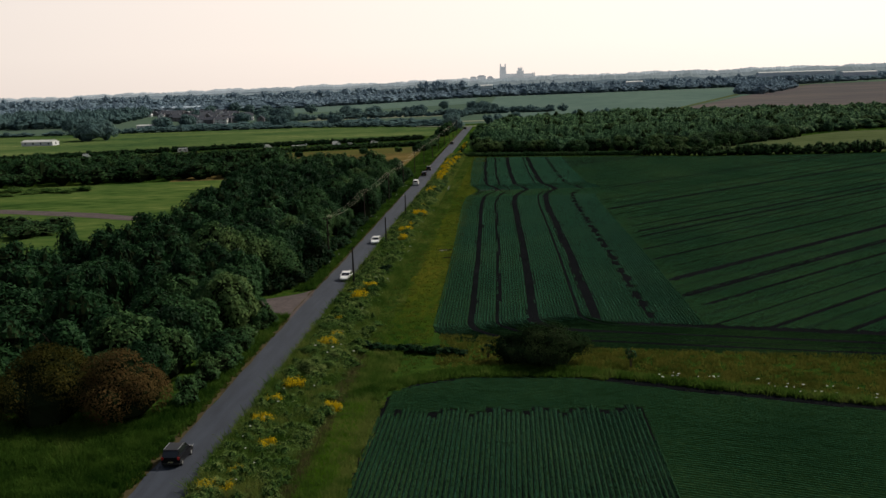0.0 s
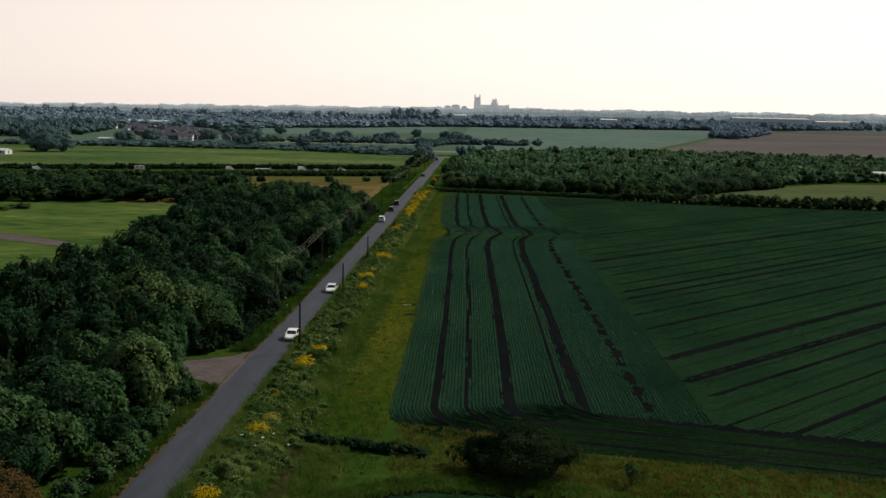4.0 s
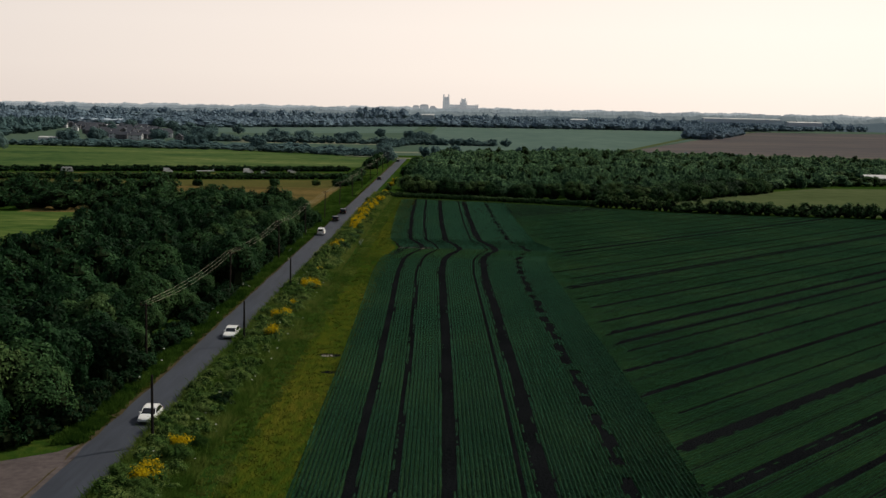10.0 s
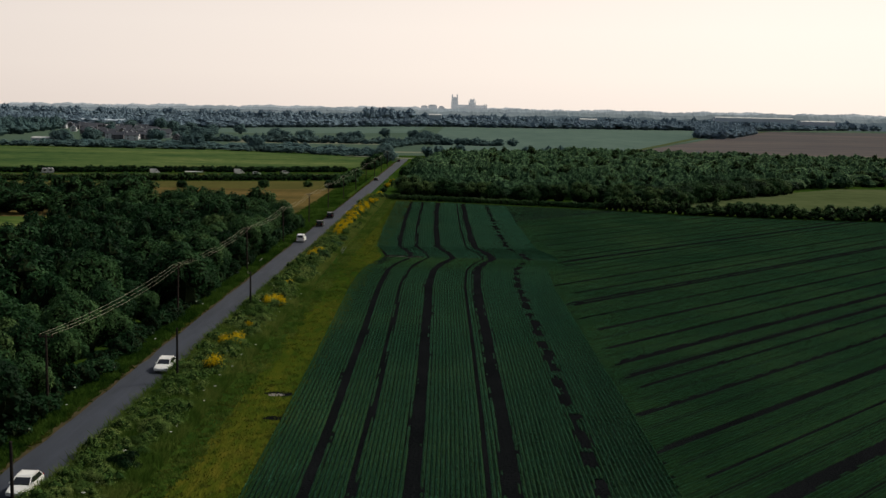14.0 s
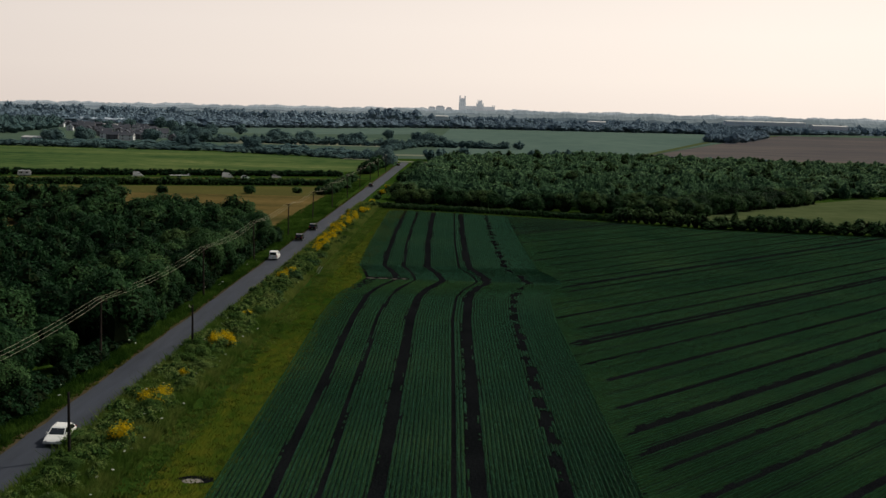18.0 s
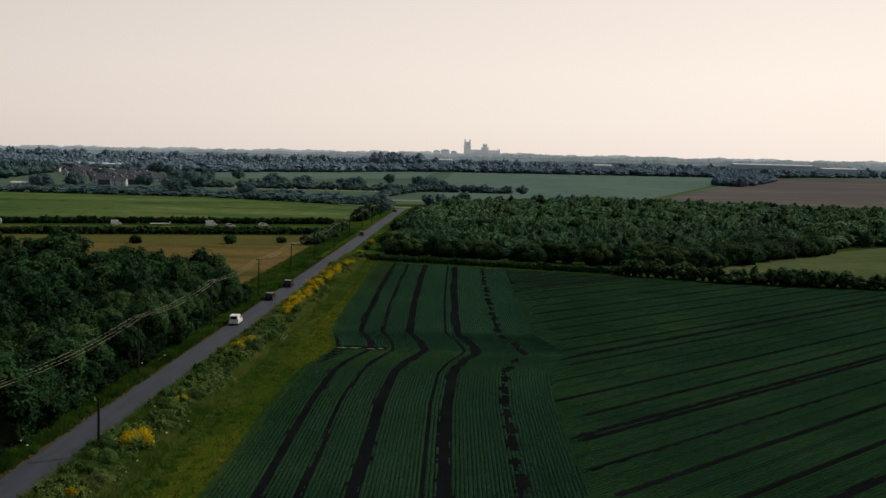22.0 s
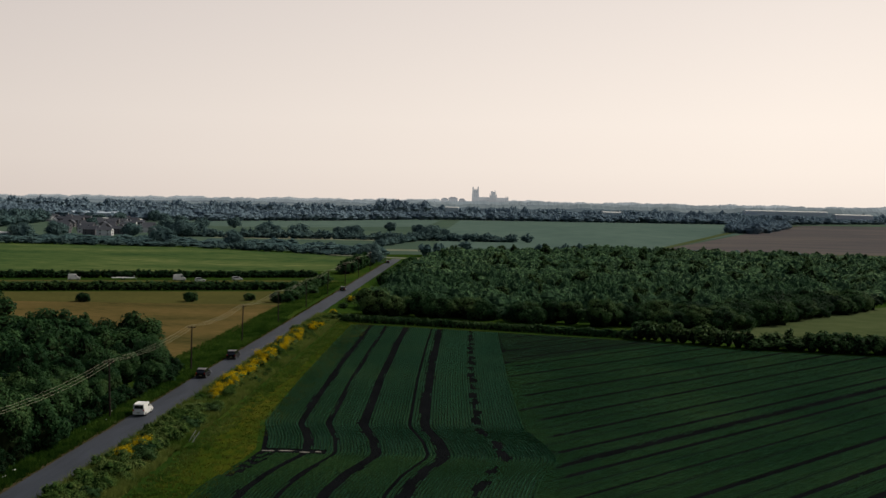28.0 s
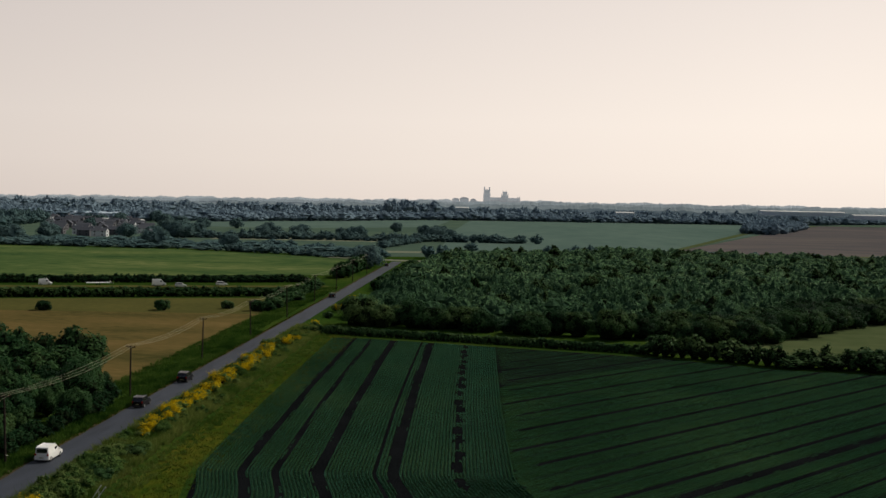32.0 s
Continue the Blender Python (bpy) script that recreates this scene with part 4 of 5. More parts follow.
def flowers(spots, seed, sc):
    """Yellow heads over a green bush, each bush its own."""
    rg = np.random.default_rng(seed)
    kinds = []
    for k, (w, h) in enumerate([(2.7, 1.9), (2.2, 1.6), (3.1, 2.1)]):
        t = thing("flowering_shrub", "bushy shrub covered with bright yellow flowers on the road bank", "shrub")
        v, f, i = crown(rg, w, h * 0.8, 0.1, 260, 0.34, 6)
        part("foliage", mesh_of("foliage", v, f, [M_SCRUB, M_CORE], i), t)
        pos, d = [], []
        for q in range(7):
            a, r = rg.random() * 6.28, w * 0.36 * math.sqrt(rg.random())
            c0 = np.array([math.cos(a) * r, math.sin(a) * r, h * (0.55 + 0.25 * rg.random())])
            m = int(90 + 210 * rg.random())
            e = rg.standard_normal((m, 3)) * (w * 0.10, w * 0.10, h * 0.13)
            pos.append(c0 + e), d.append(e + (0, 0, 0.3))
        pos, d = np.concatenate(pos), np.concatenate(d)
        v, f = leaves(pos, d * 1.5, 0.13, rg)
        part("blossom", mesh_of("blossom", v, f, M_YELLOW), t, "bright yellow blossom")
        kinds.append(t)
    put(kinds, spots, "yellow flowering shrubs", rg, sc)


YEL = [(-26.8, 104), (-26.4, 115), (-25.8, 168), (-26.3, 178.5), (-26.6, 181.5), (-26.2, 184.0), (-26.0, 194.5), (-25.8, 211.5), (-26.6, 214), (-27.2, 234), (-27.6, 271), (-27.2, 274.5), (-26.8, 277.0), (-27.6, 278.0)] + [(-27.5 + float(rng.uniform(-0.5, 0.5)), float(y)) for y in np.arange(314, 402, 2.6)] + [(-26.8, 409), (-26.2, 418), (-26.6, 448), (-26.8, 486), (-26.4, 520)] 
flowers(YEL, 91, (0.9, 1.35))
flowers([(-27.4, 53.2), (-28.7, 47.6), (-21.6, 45.8), (-28.3, 40.1), (-27.2, 25.4), (-27.5, 21.7), (-28.9, 21.4), (-26.0, 33.0), (-27.0, 74), (-26.5, 79), (-27.2, 88)], 92, (0.7, 1.0))

sb = [tree_kind(87, 5.0, 3.4, -0.9, 1400, 0.3, M_LEAF, 9, "field_bush", "lone dark bush on the strip beyond the wheat", "bush")]
put(sb, [(-107.6, 470), (-76.4, 479), (-59.6, 488), (-50.0, 484), (-46, 494), (-133, 462)], "strip bushes", rng, (0.8, 1.2))

# ochre and reddish bushes by the wood's near end, big dark thorn bush by the ditch
ok = tree_kind(95, 12.0, 9.0, -1.2, 12000, 0.19, M_OCHRE, 11, "bush", "large rounded bush with ochre brown foliage", "bush")
ok.matrix_basis = pose(-52.5, 44.0, 0.0)
rk = tree_kind(96, 11.0, 8.2, -1.2, 12000, 0.19, M_RED, 11, "bush", "large rounded bush with reddish brown leaf tips", "bush")
rk.matrix_basis = pose(-44.2, 43.5, 0.2)
bk = tree_kind(97, 10.5, 5.4, -1.0, 9000, 0.16, M_THORN, 18, "thorn_bush", "wide dark green thorn bush beside the ditch", "bush")
bk.matrix_basis = pose(2.4, 65.5, 0.0)
bk2 = tree_kind(98, 6.0, 4.2, -0.8, 5000, 0.16, M_THORN, 14, "thorn_bush", "dark green thorn bush beside the ditch", "bush")
bk2.matrix_basis = pose(-1.8, 66.2, 0.0)


def bare_bush(seed, at, h, label):
    rg = np.random.default_rng(seed)
    t = thing("sapling", label, "sapling", at)
    for k in range(9):
        a, r = rg.random() * 6.28, 0.25 + 0.5 * rg.random()
        part_bm("stem", tube_bm([(0, 0, -0.1), (math.cos(a) * r * 0.4, math.sin(a) * r * 0.4, h * 0.5), (math.cos(a) * r, math.sin(a) * r, h * (0.75 + 0.25 * rg.random()))], [0.05, 0.035, 0.012], 5), M_BARK, t)
    v, f, i = crown(rg, 1.7, h * 0.75, h * 0.3, 130, 0.26, 5)
    keep = i == 0
    part("foliage", mesh_of("foliage", v, f[keep], M_LEAF), t)


bare_bush(71, (12.4, 62.6, 0), 2.6, "thin bare-stemmed young sapling in the grass")
bare_bush(72, (-5.2, 68.5, 0), 2.0, "small thin sapling beside the thorn bush")

# ditches
def ditch(pts, w, name, label):
    rg = np.random.default_rng(4)
    chunks = []
    for (x0, y0), (x1, y1) in zip(pts, pts[1:]):
        L = math.hypot(x1 - x0, y1 - y0)
        n = np.array([-(y1 - y0), x1 - x0]) / L
        k = int(L / 1.2) + 1
        P = [np.array([x0 + (x1 - x0) * j / k, y0 + (y1 - y0) * j / k]) for j in range(k + 1)]
        v = np.concatenate([[(*(p - n * w * (0.8 + 0.4 * rg.random())), 0.05), (*p, 0.028), (*(p + n * w * (0.8 + 0.4 * rg.random())), 0.05)] for p in P])
        f = np.array([[3 * j + i, 3 * j + i + 1, 3 * j + i + 4, 3 * j + i + 3] for j in range(k) for i in range(2)])
        chunks.append((v, f, np.zeros(len(f), int)))
    v, f, i = joined(chunks)
    return tagged(new(name, mesh_of(name, v, f, M_SOIL)), label, "ditch", kind="structure")


ditch([(7.6, 58.9), (18, 53.4), (30, 48.2), (60, 35), (130, 4)], 1.05, "ditch", "narrow dark wet ditch between the fields")
hedge([(-23.2, 76.3), (-17.1, 72.8), (-8.6, 70.8)], 1.5, 0.9, 0.7, 200, 0.18, M_LEAF, "low dark overgrown ditch edge", 44, 0.0, 0.15)

# pale puddle and a rail gate at the field corner
def blob(name, cx, cy, rx, ry, z, mat, label, category, seed):
    rg = np.random.default_rng(seed)
    v = [(cx + rx * math.cos(a) * (0.8 + 0.3 * rg.random()), cy + ry * math.sin(a) * (0.7 + 0.5 * rg.random()), z) for a in np.arange(0, 6.28, 0.3)]
    return tagged(new(name, mesh_of(name, v, [list(range(len(v)))], mat)), label, category, kind="structure")


M_MUD = material("pale_dried_mud", [(0.3, (0.10, 0.095, 0.085)), (0.7, (0.26, 0.24, 0.21))], scale=1.5, big=0.3, bump=0.2, rough=0.5)
for k, (x, w) in enumerate(((-11.6, 1.1), (-9.2, 1.2), (-6.6, 0.8), (-4.9, 0.6))):
    blob("mud_patch", x, 281.6 + 0.3 * math.sin(k * 2.3), w * 0.9, 0.28, 0.035 + 0.004 * k, M_MUD, "pale dried mud patch between the crop rows", "mud patch", k)
# dark soil under the pale mud below paints the shadow round it
blob("mud_patch", -16.3, 160, 1.7, 1.2, 0.04, M_SOIL, "dark patch of mud and painted shadow in the verge grass", "mud patch", 8)
blob("mud_patch", -16.6, 159.5, 1.0, 0.6, 0.046, M_MUD, "pale dried mud inside a ring of painted shadow", "mud patch", 10)
blob("mud_patch", -15.0, 150, 1.3, 0.8, 0.04, M_SOIL, "dark patch of mud and painted shadow in the verge grass", "mud patch", 9)
M_RAIL = plain("grey_rail", (0.40, 0.42, 0.38), 0.6)
g = thing("rail_barrier", "leaning pale wooden rails at the verge", "barrier", (-22.7, 285.2, 0))
for k in range(2):
    part_bm("rail", tube_bm([(-0.6 + 0.5 * k, -0.3, 0.0), (0.3 + 0.5 * k, 0.3, 1.6 - 0.2 * k)], [0.06, 0.06], 6), M_RAIL, g)
part_bm("post", tube_bm([(0.1, 0.1, -0.2), (0.1, 0.1, 0.9)], [0.05, 0.05], 6), M_RAIL, g)

# ---- vehicles ----
M_BLACK = plain("black_car_paint", (0.003, 0.003, 0.004), 0.28, 0.0, 0.16)
M_CARWHITE = plain("white_car_paint", (0.78, 0.78, 0.76), 0.25, 0.0, 0.6)
M_SILVER = plain("silver_trim", (0.5, 0.5, 0.5), 0.3, 0.8)
M_GLASS = plain("dark_car_glass", (0.012, 0.014, 0.017), 0.06, 0.0, 0.8)
M_TYRE = plain("black_rubber", (0.012, 0.012, 0.012), 0.9)
M_REDLAMP = plain("red_lamp_lens", (0.35, 0.02, 0.015), 0.2)
M_CLEARLAMP = plain("clear_lamp_lens", (0.6, 0.6, 0.58), 0.1)
M_PLATE = plain("dull_plate", (0.30, 0.28, 0.14), 0.6)


def vehicle(name, label, category, paint, L, W, H, waist, bonnet, rear, roof=None, at=(0, 0, 0), turn=0, van=False):
    """A car that looks along +y: body, cabin glass, roof, wheels, lamps, bumpers, mirrors."""
    t = thing(name, label, category, at, "cars on the road")
    t.rotation_euler[2] = radians(turn)
    h = L / 2
    body = prism([(-h, 0.35), (-h, waist - 0.04), (-h + 0.06, waist), (h - bonnet, waist + 0.02), (h - 0.25, waist - 0.22), (h, waist - 0.36), (h, 0.32), (h - 0.4, 0.22), (-h + 0.3, 0.22)], -W / 2, W / 2, "x")
    bmesh.ops.bevel(body, geom=[e for e in body.edges if abs(e.verts[0].co.x - e.verts[1].co.x) < 0.01], offset=0.07, segments=2, affect="EDGES")
    part_bm("body", body, paint, t)
    glass = M_GLASS
    cab = prism([(-h + 0.08, waist), (-h + rear, H - 0.09), (h - bonnet - 0.75, H - 0.09), (h - bonnet + 0.05, waist)], -W / 2 + 0.06, W / 2 - 0.06, "x")
    for v in cab.verts:
        if v.co.z > waist + 0.1:
            v.co.x *= 0.86
    part_bm("side_panel" if van else "glasshouse", cab, paint if van else glass, t)
    rf = prism([(-h + rear - 0.10, H - 0.10), (-h + rear, H - 0.02), (h - bonnet - 0.95, H), (h - bonnet - 0.72, H - 0.10)], -W / 2 + 0.17, W / 2 - 0.17, "x")
    part_bm("roof", rf, roof or paint, t)
    for s in (-1, 1):
        for (ya, yb) in ((-h + 0.12, -h + rear), (h - bonnet - 0.02, h - bonnet - 0.76)):
            part_bm("pillar", tube_bm([(s * (W / 2 - 0.09), ya, waist), (s * (W / 2 - 0.09) * 0.87, yb, H - 0.07)], [0.05, 0.045], 5), roof or paint, t)
        part_bm("roof_rail", tube_bm([(s * (W / 2 - 0.2), -h + rear + 0.1, H + 0.03), (s * (W / 2 - 0.2), h - bonnet - 1.0, H + 0.03)], [0.03, 0.03], 5), M_SILVER if not van else paint, t)
        part_bm("mirror", box((s * W / 2 - 0.02 if s > 0 else -W / 2 - 0.17, h - bonnet - 0.35, waist + 0.02), (W / 2 + 0.17 if s > 0 else -W / 2 + 0.02, h - bonnet - 0.2, waist + 0.16), 0.02), paint, t)
        part_bm("tail_lamp", box((s * (W / 2 - 0.14) - 0.11, -h - 0.02, waist - 0.22), (s * (W / 2 - 0.14) + 0.11, -h + 0.06, waist + 0.05), 0.015), M_REDLAMP, t)
        part_bm("headlamp", box((s * (W / 2 - 0.25) - 0.2, h - 0.16, waist - 0.42), (s * (W / 2 - 0.25) + 0.2, h + 0.015, waist - 0.28), 0.02), M_CLEARLAMP, t)
        for y in (-h + 0.75, h - 0.85):
            w = part_bm("wheel", tube_bm([(s * (W / 2 - 0.20), y, 0.31), (s * (W / 2 + 0.01), y, 0.31)], [0.31, 0.31], 14), M_TYRE, t)
            part_bm("rim", tube_bm([(s * (W / 2), y, 0.31), (s * (W / 2 + 0.025), y, 0.31)], [0.2, 0.17], 10), M_SILVER, w)
    if van:
        part_bm("rear_window", prism([(-h + 0.07, waist + 0.12), (-h + rear - 0.05, H - 0.2), (-h + rear - 0.09, H - 0.2), (-h + 0.03, waist + 0.12)], -W / 2 + 0.25, W / 2 - 0.25, "x"), glass, t)
        part_bm("windscreen", prism([(h - bonnet + 0.02, waist + 0.06), (h - bonnet - 0.68, H - 0.16), (h - bonnet - 0.62, H - 0.16), (h - bonnet + 0.08, waist + 0.06)], -W / 2 + 0.2, W / 2 - 0.2, "x"), glass, t)
        for s in (-1, 1):
            part_bm("door_window", box((s * (W / 2 - 0.105) - 0.02, h - bonnet - 1.25, waist + 0.08), (s * (W / 2 - 0.105) + 0.02, h - bonnet - 0.6, H - 0.35)), glass, t)
    part_bm("number_plate", box((-0.26, -h - 0.012, 0.5), (0.26, -h + 0.02, 0.61)), M_PLATE, t)
    part_bm("bumper", box((-W / 2 + 0.05, -h - 0.06, 0.30), (W / 2 - 0.05, -h + 0.1, 0.46), 0.02), M_TYRE if not van else paint, t)
    return t


Z = 0.67
vehicle("car", "black estate car with silver roof rails on the asphalt", "car", M_BLACK, 4.5, 1.8, 1.66, 0.98, 1.15, 0.35, None, (-34.1, 30.0, Z))
vehicle("car", "black hatchback car on the asphalt road", "car", M_BLACK, 4.2, 1.78, 1.6, 0.96, 1.1, 0.4, None, (-34.4, 335.0, Z))
vehicle("car", "black off-road car on the asphalt road", "car", M_BLACK, 4.4, 1.82, 1.72, 1.0, 1.1, 0.3, None, (-34.4, 358.5, Z))
vehicle("van", "small white van with dark rear windows", "van", M_CARWHITE, 4.3, 1.8, 1.85, 1.02, 1.0, 0.15, None, (-34.4, 300.0, Z), 0, True)
vehicle("car", "white hatchback car with a dark windscreen", "car", M_CARWHITE, 4.1, 1.76, 1.46, 0.92, 1.05, 0.7, None, (-31.9, 124.0, Z), 180)
vehicle("car", "white saloon car with a dark windscreen", "car", M_CARWHITE, 4.4, 1.78, 1.45, 0.9, 1.15, 0.8, None, (-31.9, 168.0, Z), 180)
vehicle("car", "dark car far down the road", "car", M_BLACK, 4.3, 1.78, 1.5, 0.94, 1.1, 0.6, None, (-34.3, 527.0, Z))
vehicle("car", "dark car at the far road junction", "car", M_BLACK, 4.3, 1.78, 1.5, 0.94, 1.1, 0.6, None, (-34.3, 700.0, Z))


M_CARAVAN = plain("dulled_white_panel", (0.46, 0.47, 0.47), 0.4)


def caravan(at, turn, L, label):
    t = thing("caravan", label, "caravan", at, "vehicles in the lane")
    t.rotation_euler[2] = radians(turn)
    sh = prism([(-L / 2, 0.5), (-L / 2 - 0.1, 1.4), (-L / 2 + 0.3, 2.5), (L / 2 - 0.4, 2.6), (L / 2, 1.5), (L / 2 - 0.1, 0.5)], -1.1, 1.1, "x")
    bmesh.ops.bevel(sh, geom=sh.edges[:], offset=0.08, segments=2, affect="EDGES")
    part_bm("shell", sh, M_CARAVAN, t)
    for s in (-1, 1):
        for y in (-L * 0.25, L * 0.2):
            part_bm("window", box((s * 1.1 - 0.02, y - 0.6, 1.35), (s * 1.1 + 0.02, y + 0.6, 2.0), 0.01), M_GLASS, t)
        part_bm("wheel", tube_bm([(s * 0.9, 0, 0.33), (s * 1.08, 0, 0.33)], [0.33, 0.33], 12), M_TYRE, t)
    part_bm("drawbar", box((-0.06, -L / 2 - 1.1, 0.45), (0.06, -L / 2, 0.55)), M_SILVER, t)
    part_bm("skirt", box((-1.0, -L / 2 + 0.2, 0.3), (1.0, L / 2 - 0.2, 0.6)), M_TYRE, t)


for (x, y, L) in ((-185, 532, 5.5), (-282, 492, 5.0)):
    caravan((x, y, 0.2), -70, L, "white vehicle standing between the hedges of the lane")
for x, y, L, hh in ((-141, 550, 4.6, 2.15), (-103, 560, 5.0, 2.3), (-232, 512, 4.6, 2.1)):
    vehicle("camper_van", "white camper van standing between the hedges of the lane", "van", M_CARWHITE, L, 2.0, hh, 1.15, 0.8, 0.2, None, (x, y, 0.2), -70, True)
for x, y in ((-82, 568), (-94, 557)):
    vehicle("car", "white car standing in the lane between the hedges", "car", M_CARWHITE, 4.2, 1.76, 1.5, 0.92, 1.0, 0.5, None, (x, y, 0.2), -70)
tr = thing("flat_trailer", "long low white flatbed trailer in the lane", "trailer", (-124, 556, 0.2))
tr.rotation_euler[2] = radians(-70)
part_bm("bed", box((-1.1, -4.2, 0.75), (1.1, 4.2, 0.95), 0.03), M_CARWHITE, tr)
part_bm("headboard", box((-1.1, 4.05, 0.95), (1.1, 4.2, 1.7), 0.02), M_CARWHITE, tr)
part_bm("drawbar", box((-0.06, 4.2, 0.6), (0.06, 5.4, 0.7)), M_SILVER, tr)
for sx in (-1, 1):
    for y in (-0.5, 0.5):
        part_bm("wheel", tube_bm([(sx * 0.9, y, 0.34), (sx * 1.1, y, 0.34)], [0.34, 0.34], 12), M_TYRE, tr)


# ---- buildings ----
M_ROOFW = plain("pale_metal_roof", (0.50, 0.50, 0.49), 0.5)
# light and bluish so shaded walls match the haze, which is put into colour
M_SHED = plain("hazed_shed_sheeting", (0.42, 0.50, 0.58), 0.6)
M_DARKWALL = plain("dark_timber_wall", (0.05, 0.045, 0.045), 0.8)
M_BRICKWALL = material("brown_brick_wall", [(0.3, (0.085, 0.088, 0.102)), (0.7, (0.150, 0.142, 0.150))], scale=1.0, bump=0.0)
M_RENDER = plain("white_render", (0.56, 0.58, 0.60), 0.8)
M_TILE = material("brown_roof_tiles", [(0.3, (0.066, 0.074, 0.092)), (0.7, (0.108, 0.110, 0.124))], scale=0.6, bump=0.0)
M_PANE = plain("window_pane", (0.03, 0.035, 0.04), 0.1)


def building(name, label, category, at, turn, L, W, wall_h, roof_h, wall, roof, windows=0, chimney=False, group=""):
    t = thing(name, label, category, at, group)
    t.rotation_euler[2] = radians(turn)
    part_bm("wall", prism([(-W / 2, -0.2), (-W / 2, wall_h), (0, wall_h + roof_h * 0.97), (W / 2, wall_h), (W / 2, -0.2)], -L / 2, L / 2, "y"), wall, t)
    rf = prism([(-W / 2 - 0.3, wall_h - 0.12), (0, wall_h + roof_h), (W / 2 + 0.3, wall_h - 0.12), (W / 2 + 0.3, wall_h + 0.08), (0, wall_h + roof_h + 0.2), (-W / 2 - 0.3, wall_h + 0.08)], -L / 2 - 0.3, L / 2 + 0.3, "y")
    r = part_bm("roof", rf, roof, t)
    if chimney:
        part_bm("chimney", box((-0.4, L / 2 - 1.6, wall_h + roof_h - 0.6), (0.4, L / 2 - 0.9, wall_h + roof_h + 1.1)), wall, r)
    for k in range(windows):
        for z in (1.0, 3.4) if wall_h > 4 else (1.0,):
            y = -L / 2 + L * (k + 0.5) / windows
            for s in (-1, 1):
                part_bm("window", box((s * W / 2 - 0.04, y - 0.55, z), (s * W / 2 + 0.04, y + 0.55, z + 1.2)), M_PANE, t)
    for z in (1.0, 3.4) if wall_h > 4 else (1.0,):
        part_bm("window", box((-0.8, -L / 2 - 0.04, z), (0.8, -L / 2 + 0.04, z + 1.2)), M_PANE, t)
    return t


building("barn", "long low barn with a pale metal roof and dark walls", "barn", (241, 615, 0), 84, 26, 10, 2.4, 1.5, M_DARKWALL, M_ROOFW, 5)
building("barn", "long low pale-roofed farm building", "barn", (-326, 668, 0), 80, 24, 8, 2.6, 1.2, M_RENDER, M_ROOFW, 4)
rng = np.random.default_rng(21)
for row in range(12):                       # rows of houses along village streets
    y0 = 975 + 40 * row + float(rng.uniform(-8, 8))
    x, x1 = -0.385 * y0 + 78 - 0.10 * (y0 - 985) + float(rng.uniform(-12, 12)), -0.36 * y0 + 112
    while x < x1:
        L = float(rng.uniform(6.5, 12))
        if rng.random() < 0.82:
            q = rng.random()
            w = M_RENDER if q < 0.28 else M_BRICKWALL
            building("house", "two-storey village house with a brown tiled roof" if w is M_BRICKWALL else "pale rendered village house with a tiled roof", "house", (x, y0 + float(rng.uniform(-9, 9)), 0), float(rng.choice([84, 92, 100, 8])), L, 6.5, 4.5, 2.4, w, M_TILE, 2, q < 0.6, "village houses")
        x += L + float(rng.uniform(2, 12))
for x, y, L in ((-500, 1395, 48), (-440, 1400, 34), (-398, 1385, 30), (-330, 905, 16)):
    building("barn", "low white flat-roofed building at the village edge", "building", (x, y, 0), 90, L, 12, 3.6, 0.7, M_RENDER, M_ROOFW, 2)
building("warehouse", "long flat pale industrial shed among trees", "warehouse", (-480, 1500, 0), 95, 60, 25, 8, 2, M_SHED, M_SHED, 0)
for x, y, z, L in ((596, 2300, 19, 158), (706, 2240, 15, 68), (255, 2260, 10, 34), (-55, 2330, 12, 26)):
    building("warehouse", "long pale industrial shed on the far rise", "warehouse", (x, y, z), 90, L, 30, 7, 1.6, M_SHED, M_ROOFW, 0)

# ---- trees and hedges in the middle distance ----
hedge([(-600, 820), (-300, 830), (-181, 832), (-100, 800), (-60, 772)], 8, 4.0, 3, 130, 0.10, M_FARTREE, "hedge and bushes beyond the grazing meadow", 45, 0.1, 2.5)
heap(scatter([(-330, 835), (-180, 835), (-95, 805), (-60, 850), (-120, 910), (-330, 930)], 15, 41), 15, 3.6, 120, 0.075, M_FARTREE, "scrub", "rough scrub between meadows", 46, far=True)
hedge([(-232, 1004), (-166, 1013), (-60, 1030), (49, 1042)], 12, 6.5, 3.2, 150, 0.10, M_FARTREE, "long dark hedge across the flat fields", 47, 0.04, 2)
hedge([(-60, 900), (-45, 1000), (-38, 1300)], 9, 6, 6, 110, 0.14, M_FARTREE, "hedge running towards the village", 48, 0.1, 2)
hedge([(-46, 620), (-44, 690), (-46, 735)], 7, 6, 3, 320, 0.12, M_LEAF, "tall bushes beside the far end of the road", 49, 0.0, 1.0)
hedge([(-24, 560), (-23, 640), (-22, 720)], 5, 3.5, 3.0, 300, 0.12, M_LEAF, "bushes along the far end of the road", 50, 0.2, 1.0)
hedge([(-47, 480), (-46, 520), (-47, 570)], 5, 4.0, 2.2, 300, 0.12, M_LEAF, "bushes between the road and the strip", 53, 0.1, 0.8)
hedge([(160, 560), (260, 590), (420, 600)], 7, 4.5, 3.5, 260, 0.12, M_LEAF, "hedge behind the right meadow", 54, 0.05, 1)
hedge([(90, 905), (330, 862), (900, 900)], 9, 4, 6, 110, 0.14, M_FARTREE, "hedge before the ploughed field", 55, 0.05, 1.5)
